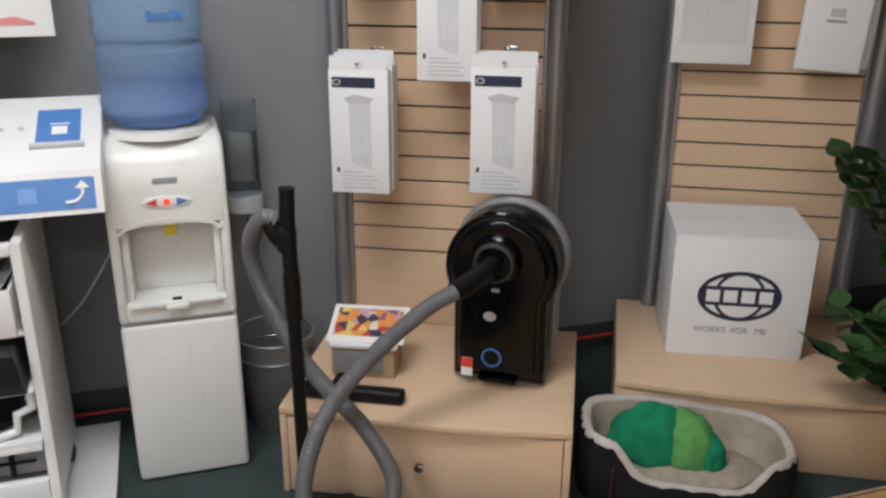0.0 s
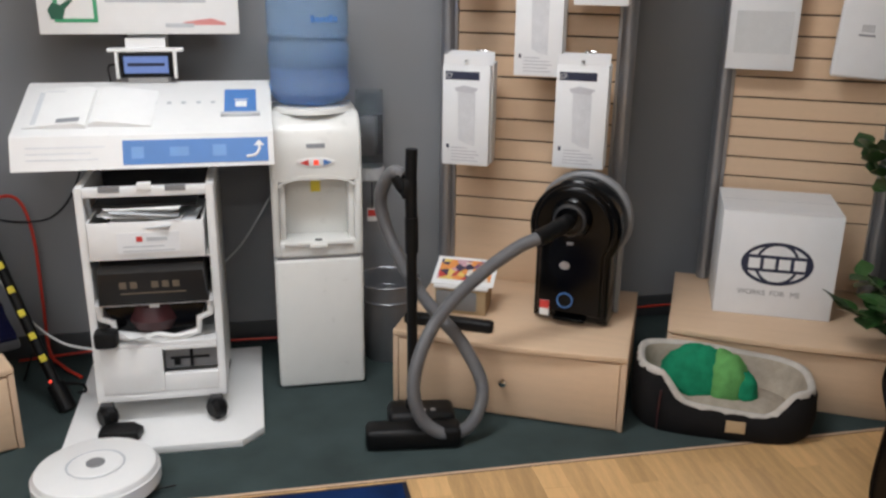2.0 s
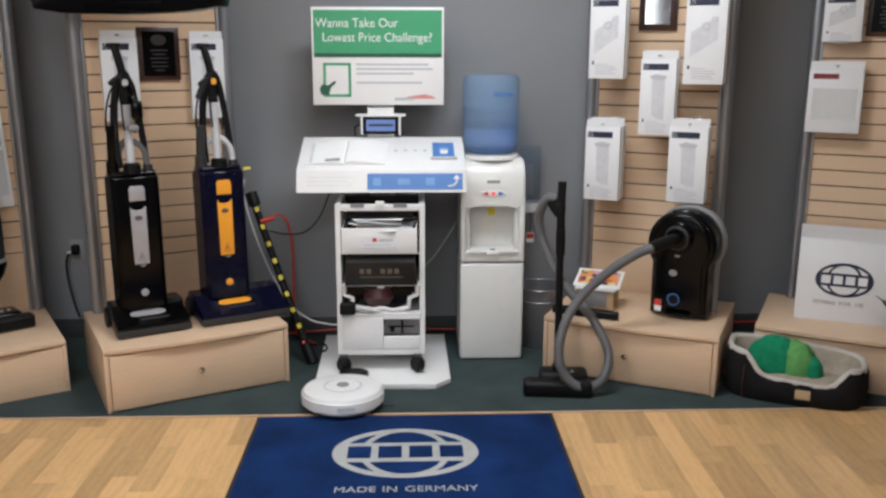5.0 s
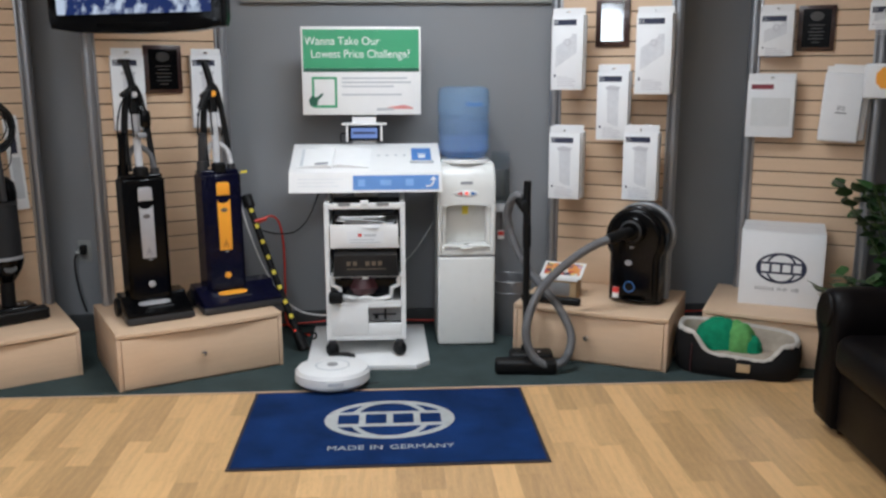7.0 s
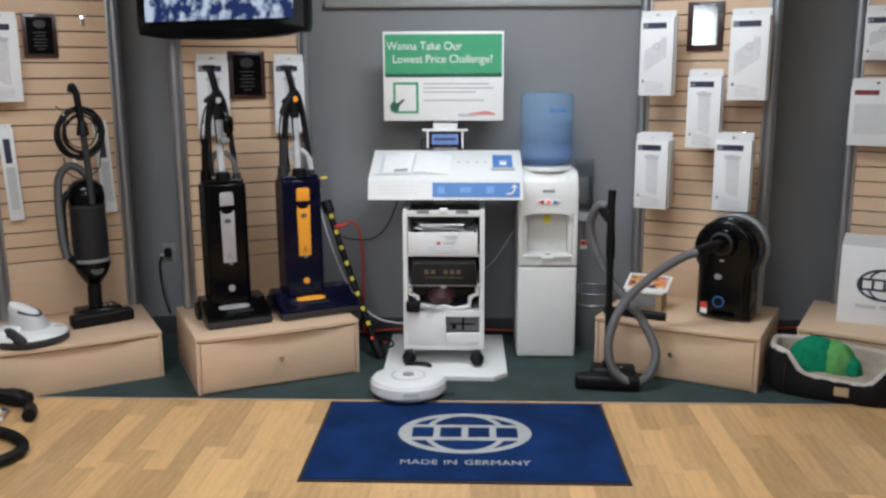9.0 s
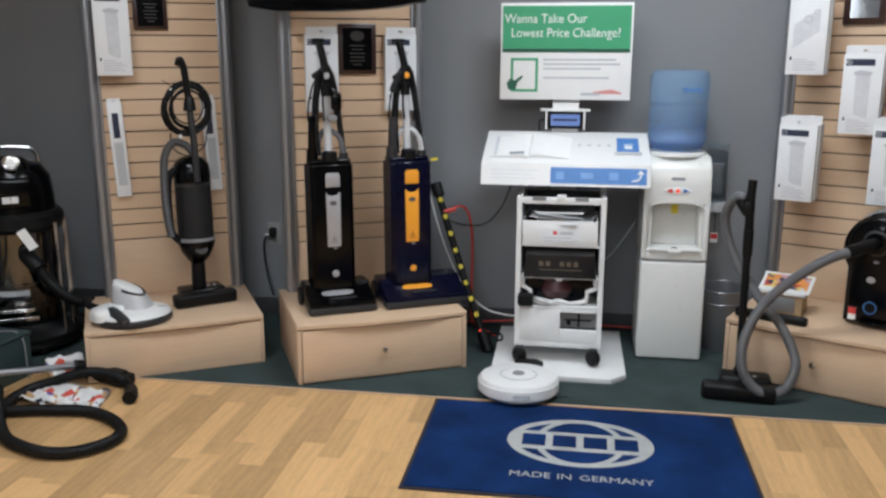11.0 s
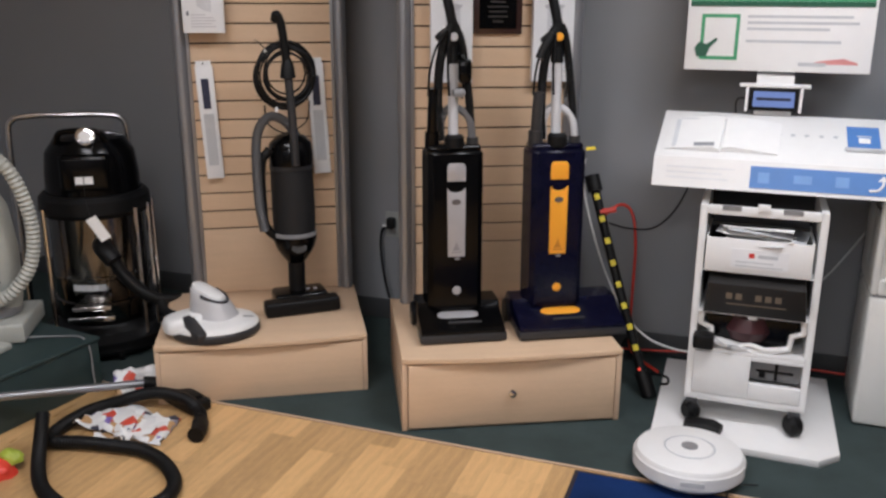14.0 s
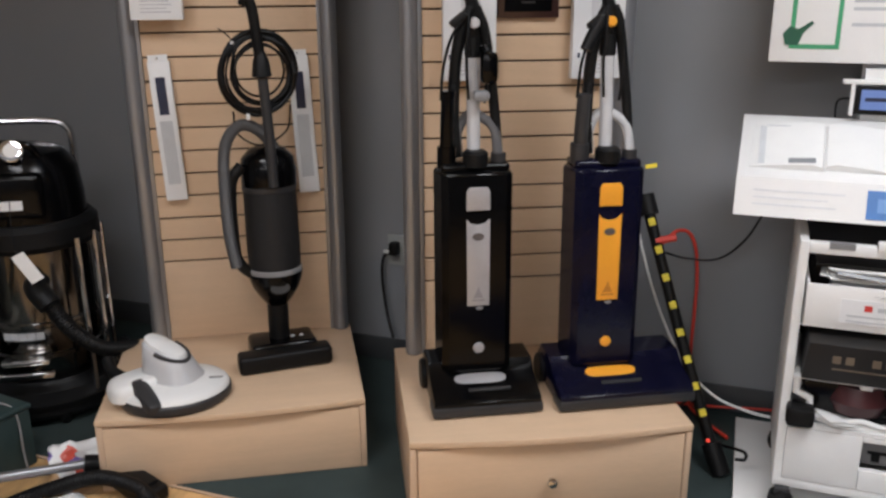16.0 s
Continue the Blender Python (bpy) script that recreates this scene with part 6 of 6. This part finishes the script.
def loft(rows):
    bm = bmesh.new()
    vs = [[bm.verts.new(p) for p in row] for row in rows]
    n = len(rows[0])
    for a, b in zip(vs, vs[1:]):
        for j in range(n):
            bm.faces.new((a[j], a[(j + 1) % n], b[(j + 1) % n], b[j]))
    bm.faces.new(vs[0][::-1])
    bm.faces.new(vs[-1])
    bmesh.ops.recalc_face_normals(bm, faces=bm.faces[:])
    return bm


def arm(s):
    prof = [(0.30, 0.03), (0.435, 0.03), (0.45, 0.06), (0.460, 0.15), (0.452, 0.26), (0.440, 0.35), (0.442, 0.385), (0.475, 0.41), (0.492, 0.45), (0.484, 0.50), (0.450, 0.54), (0.39, 0.553), (0.33, 0.54), (0.302, 0.50), (0.298, 0.42)]
    rows = []
    for y, k in ((-0.432, 0.80), (-0.428, 0.90), (-0.41, 0.97), (-0.36, 1.0), (0.0, 1.0), (0.36, 1.0), (0.41, 0.96)):
        rows.append([(s * (0.385 + (x - 0.385) * k), y, 0.29 + (z - 0.29) * k) for x, z in prof])
    return loft(rows)


for s in (-1, 1):
    a = part("arm", arm(s), LEATHER, chair, "rolled leather arm", sharp=60)
    part("arm_roll", moved(lathe([(0, 0), (0.055, 0.0), (0.066, 0.008), (0.062, 0.016), (0, 0.018)], 24), pose(s * 0.392, -0.424, 0.468, 90)), LEATHER, a)
    edge = [(s * (0.385 + (x - 0.385) * 0.84), -0.432, 0.29 + (z - 0.29) * 0.86) for x, z in ((0.435, 0.06), (0.455, 0.15), (0.448, 0.26), (0.438, 0.36), (0.47, 0.41), (0.49, 0.45), (0.482, 0.50), (0.45, 0.54), (0.39, 0.553))]
    part("piping", tube(edge, 0.005, 8), LEATHER, a)
part("seat_base", span(-0.297, 0.297, -0.40, 0.40, 0.04, 0.27, 0.02, 3), LEATHER, chair)
part("seat_cushion", span(-0.292, 0.292, -0.44, 0.28, 0.26, 0.41, 0.055, 4), LEATHER, chair)
part("backrest", moved(span(-0.36, 0.36, -0.10, 0.12, 0.0, 0.62, 0.07, 4), pose(0, 0.36, 0.28, -10)), LEATHER, chair)
for fx in (-0.36, 0.36):
    for fy in (-0.34, 0.34):
        part("foot", lathe([(0, 0), (0.018, 0), (0.028, 0.03), (0, 0.04)], 14, pose(fx, fy, 0)), WALNUT, chair)


def leafy_plant(x, y, seed, stems, label, tall, lean_x, base_z):
    random.seed(seed)
    t = thing("potted_plant", label, "plant", pose(x, y, 0), "plants by the armchair")
    part("pot", lathe([(0, 0), (0.11, 0), (0.115, 0.01), (0.14, 0.22), (0.146, 0.225), (0.146, 0.24), (0.13, 0.24), (0.12, 0.20), (0, 0.20)], 30), CLAY, t)
    leafmesh = None
    for k in range(stems):
        a = 2 * math.pi * k / stems + random.uniform(-0.4, 0.4)
        reach = random.uniform(0.16, 0.34)
        top = tall * random.uniform(0.65, 1.05)
        c, s = math.cos(a), math.sin(a)
        pts = [(0.03 * c, 0.03 * s, 0.19), (0.10 * c * reach * 4 + lean_x * 0.2, 0.1 * s * reach * 4, 0.19 + 0.45 * (top - 0.19)), (reach * c + lean_x, reach * s, top)]
        st = part("stem", tube(pts, 0.006, 6, 6), STEM, t)
        path = smooth_path(pts, 8)
        for j in range(5, len(path)):
            for side in (-1, 1):
                p = path[j]
                d = (path[j] - path[j - 1]).normalized()
                out = d.cross(Vector((0, 0, 1)))
                out = (out.normalized() if out.length > 0.05 else Vector((1, 0, 0))) * side
                direction = (out * 0.8 + d * 0.5 + Vector((0, 0, random.uniform(-0.3, 0.2)))).normalized()
                if leafmesh is None:
                    bm = bmesh.new()
                    rows = []
                    for u in range(7):
                        f = u / 6
                        wd = 0.42 * math.sin(math.pi * f ** 0.8) * (1 - 0.15 * f)
                        rows.append([(f, -wd, 0.05 * f * f * -1 + 0.06 * wd), (f, 0, -0.05 * f * f - 0.02), (f, wd, 0.05 * f * f * -1 + 0.06 * wd)])
                    vs = [[bm.verts.new(q) for q in row] for row in rows]
                    for a0, b0 in zip(vs, vs[1:]):
                        for q in range(2):
                            if (a0[q].co - a0[q + 1].co).length + (b0[q].co - b0[q + 1].co).length > 1e-4:
                                bm.faces.new((a0[q], b0[q], b0[q + 1], a0[q + 1]))
                    bmesh.ops.remove_doubles(bm, verts=bm.verts[:], dist=0.001)
                    lf = part("leaf", bm, LEAF, st, sharp=80)
                    leafmesh = lf.data
                else:
                    lf = new("leaf", leafmesh)
                    lf.parent = st
                z = (Vector((0, 0, 1)) - direction * direction.z).normalized()
                rot = Matrix((direction, z.cross(direction), z)).transposed().to_4x4()
                size = random.uniform(0.07, 0.11)
                lf.matrix_basis = Matrix.Translation(p) @ rot @ pose(0, 0, 0, random.uniform(-35, 35)) @ Matrix.Diagonal((size, size, size, 1))
    return t


leafy_plant(1.97, 1.66, 21, 9, "broad-leaved green plant in a dark pot", 0.47, -0.06, 0.2)
leafy_plant(2.08, 1.80, 8, 7, "tall glossy green plant in a dark pot", 0.87, -0.12, 0.2)
pack = thing("hanging_pack", "white hanging pack with an orange sign patch", "packet", hang("end", 0.725, 0.2, 1.47))
PEG["len"] = 0.199
carton(hang("end", 0.725, 0.2, 1.76), 0.15, 0.13, 0.03, 1, "small white box on the outer edge of the slatwall", "filter")
pb = part("packet", span(-0.075, 0.075, -0.02, 0.02, -0.17, 0.0, 0.014, 3), CARD, pack)
part("patch", prism(oval(0.045, 0.055, 8, 22.5, 382.5, 0.02, -0.07), -0.0225, -0.0195), ORANGE, pb, "orange octagonal patch")
part("hook", tube([(0, -0.004, -0.004), (0, 0.05, 0.0), (0, 0.19, 0.002)], 0.003, 6), CHROME, pack)

# ---- laminate strips ----
SW, SL = 0.088, 0.46
random.seed(2)
strips = bmesh.new()
lengths = [0.34, 0.40, 0.46, 0.52]
shared = {}
floor_ob = bpy.data.objects["floor"]
near, rest = 0, []
for i in range(int((X1 - X0) / SW) + 1):
    x = X0 + i * SW
    if x + SW > X1:
        break
    y = CARPET_Y - 0.008
    first_cut = random.uniform(0.08, 0.5)
    while y > Y0 + 0.02:
        ln = first_cut if first_cut else random.choice(lengths)
        first_cut = 0
        ln = min(ln, y - Y0 - 0.01)
        if -2.75 < x < 2.0 and y > 0.1 and near < 300:
            key = round(ln, 2)
            if key not in shared:
                me = bpy.data.meshes.new("strip")
                bm = span(0.0001, SW - 0.0001, -key + 0.0002, -0.0002, -0.008, 0.0, 0.0003, 1)
                bm.to_mesh(me)
                bm.free()
                me.materials.append(PLANK)
                shared[key] = me
            ob = new("strip", shared[key])
            ob.parent, ob.location = floor_ob, (x, y, 0)
            near += 1
            y -= key
        else:
            rest.append((x, y, ln))
            y -= ln
verts, faces = [], []
for x, y, ln in rest:
    b = len(verts)
    for dz in (-0.008, 0.0):
        verts += [(x + 0.0001, y - ln + 0.0002, dz), (x + SW - 0.0001, y - ln + 0.0002, dz), (x + SW - 0.0001, y - 0.0002, dz), (x + 0.0001, y - 0.0002, dz)]
    faces += [(b + 4, b + 5, b + 6, b + 7), (b, b + 1, b + 5, b + 4), (b + 1, b + 2, b + 6, b + 5), (b + 2, b + 3, b + 7, b + 6), (b + 3, b, b + 4, b + 7)]
me = bpy.data.meshes.new("laminate_rest")
me.from_pydata(verts, [], faces)
me.materials.append(PLANK)
ob = new("laminate_rest", me)
ob.parent = floor_ob
tagged(ob, kind="stuff")
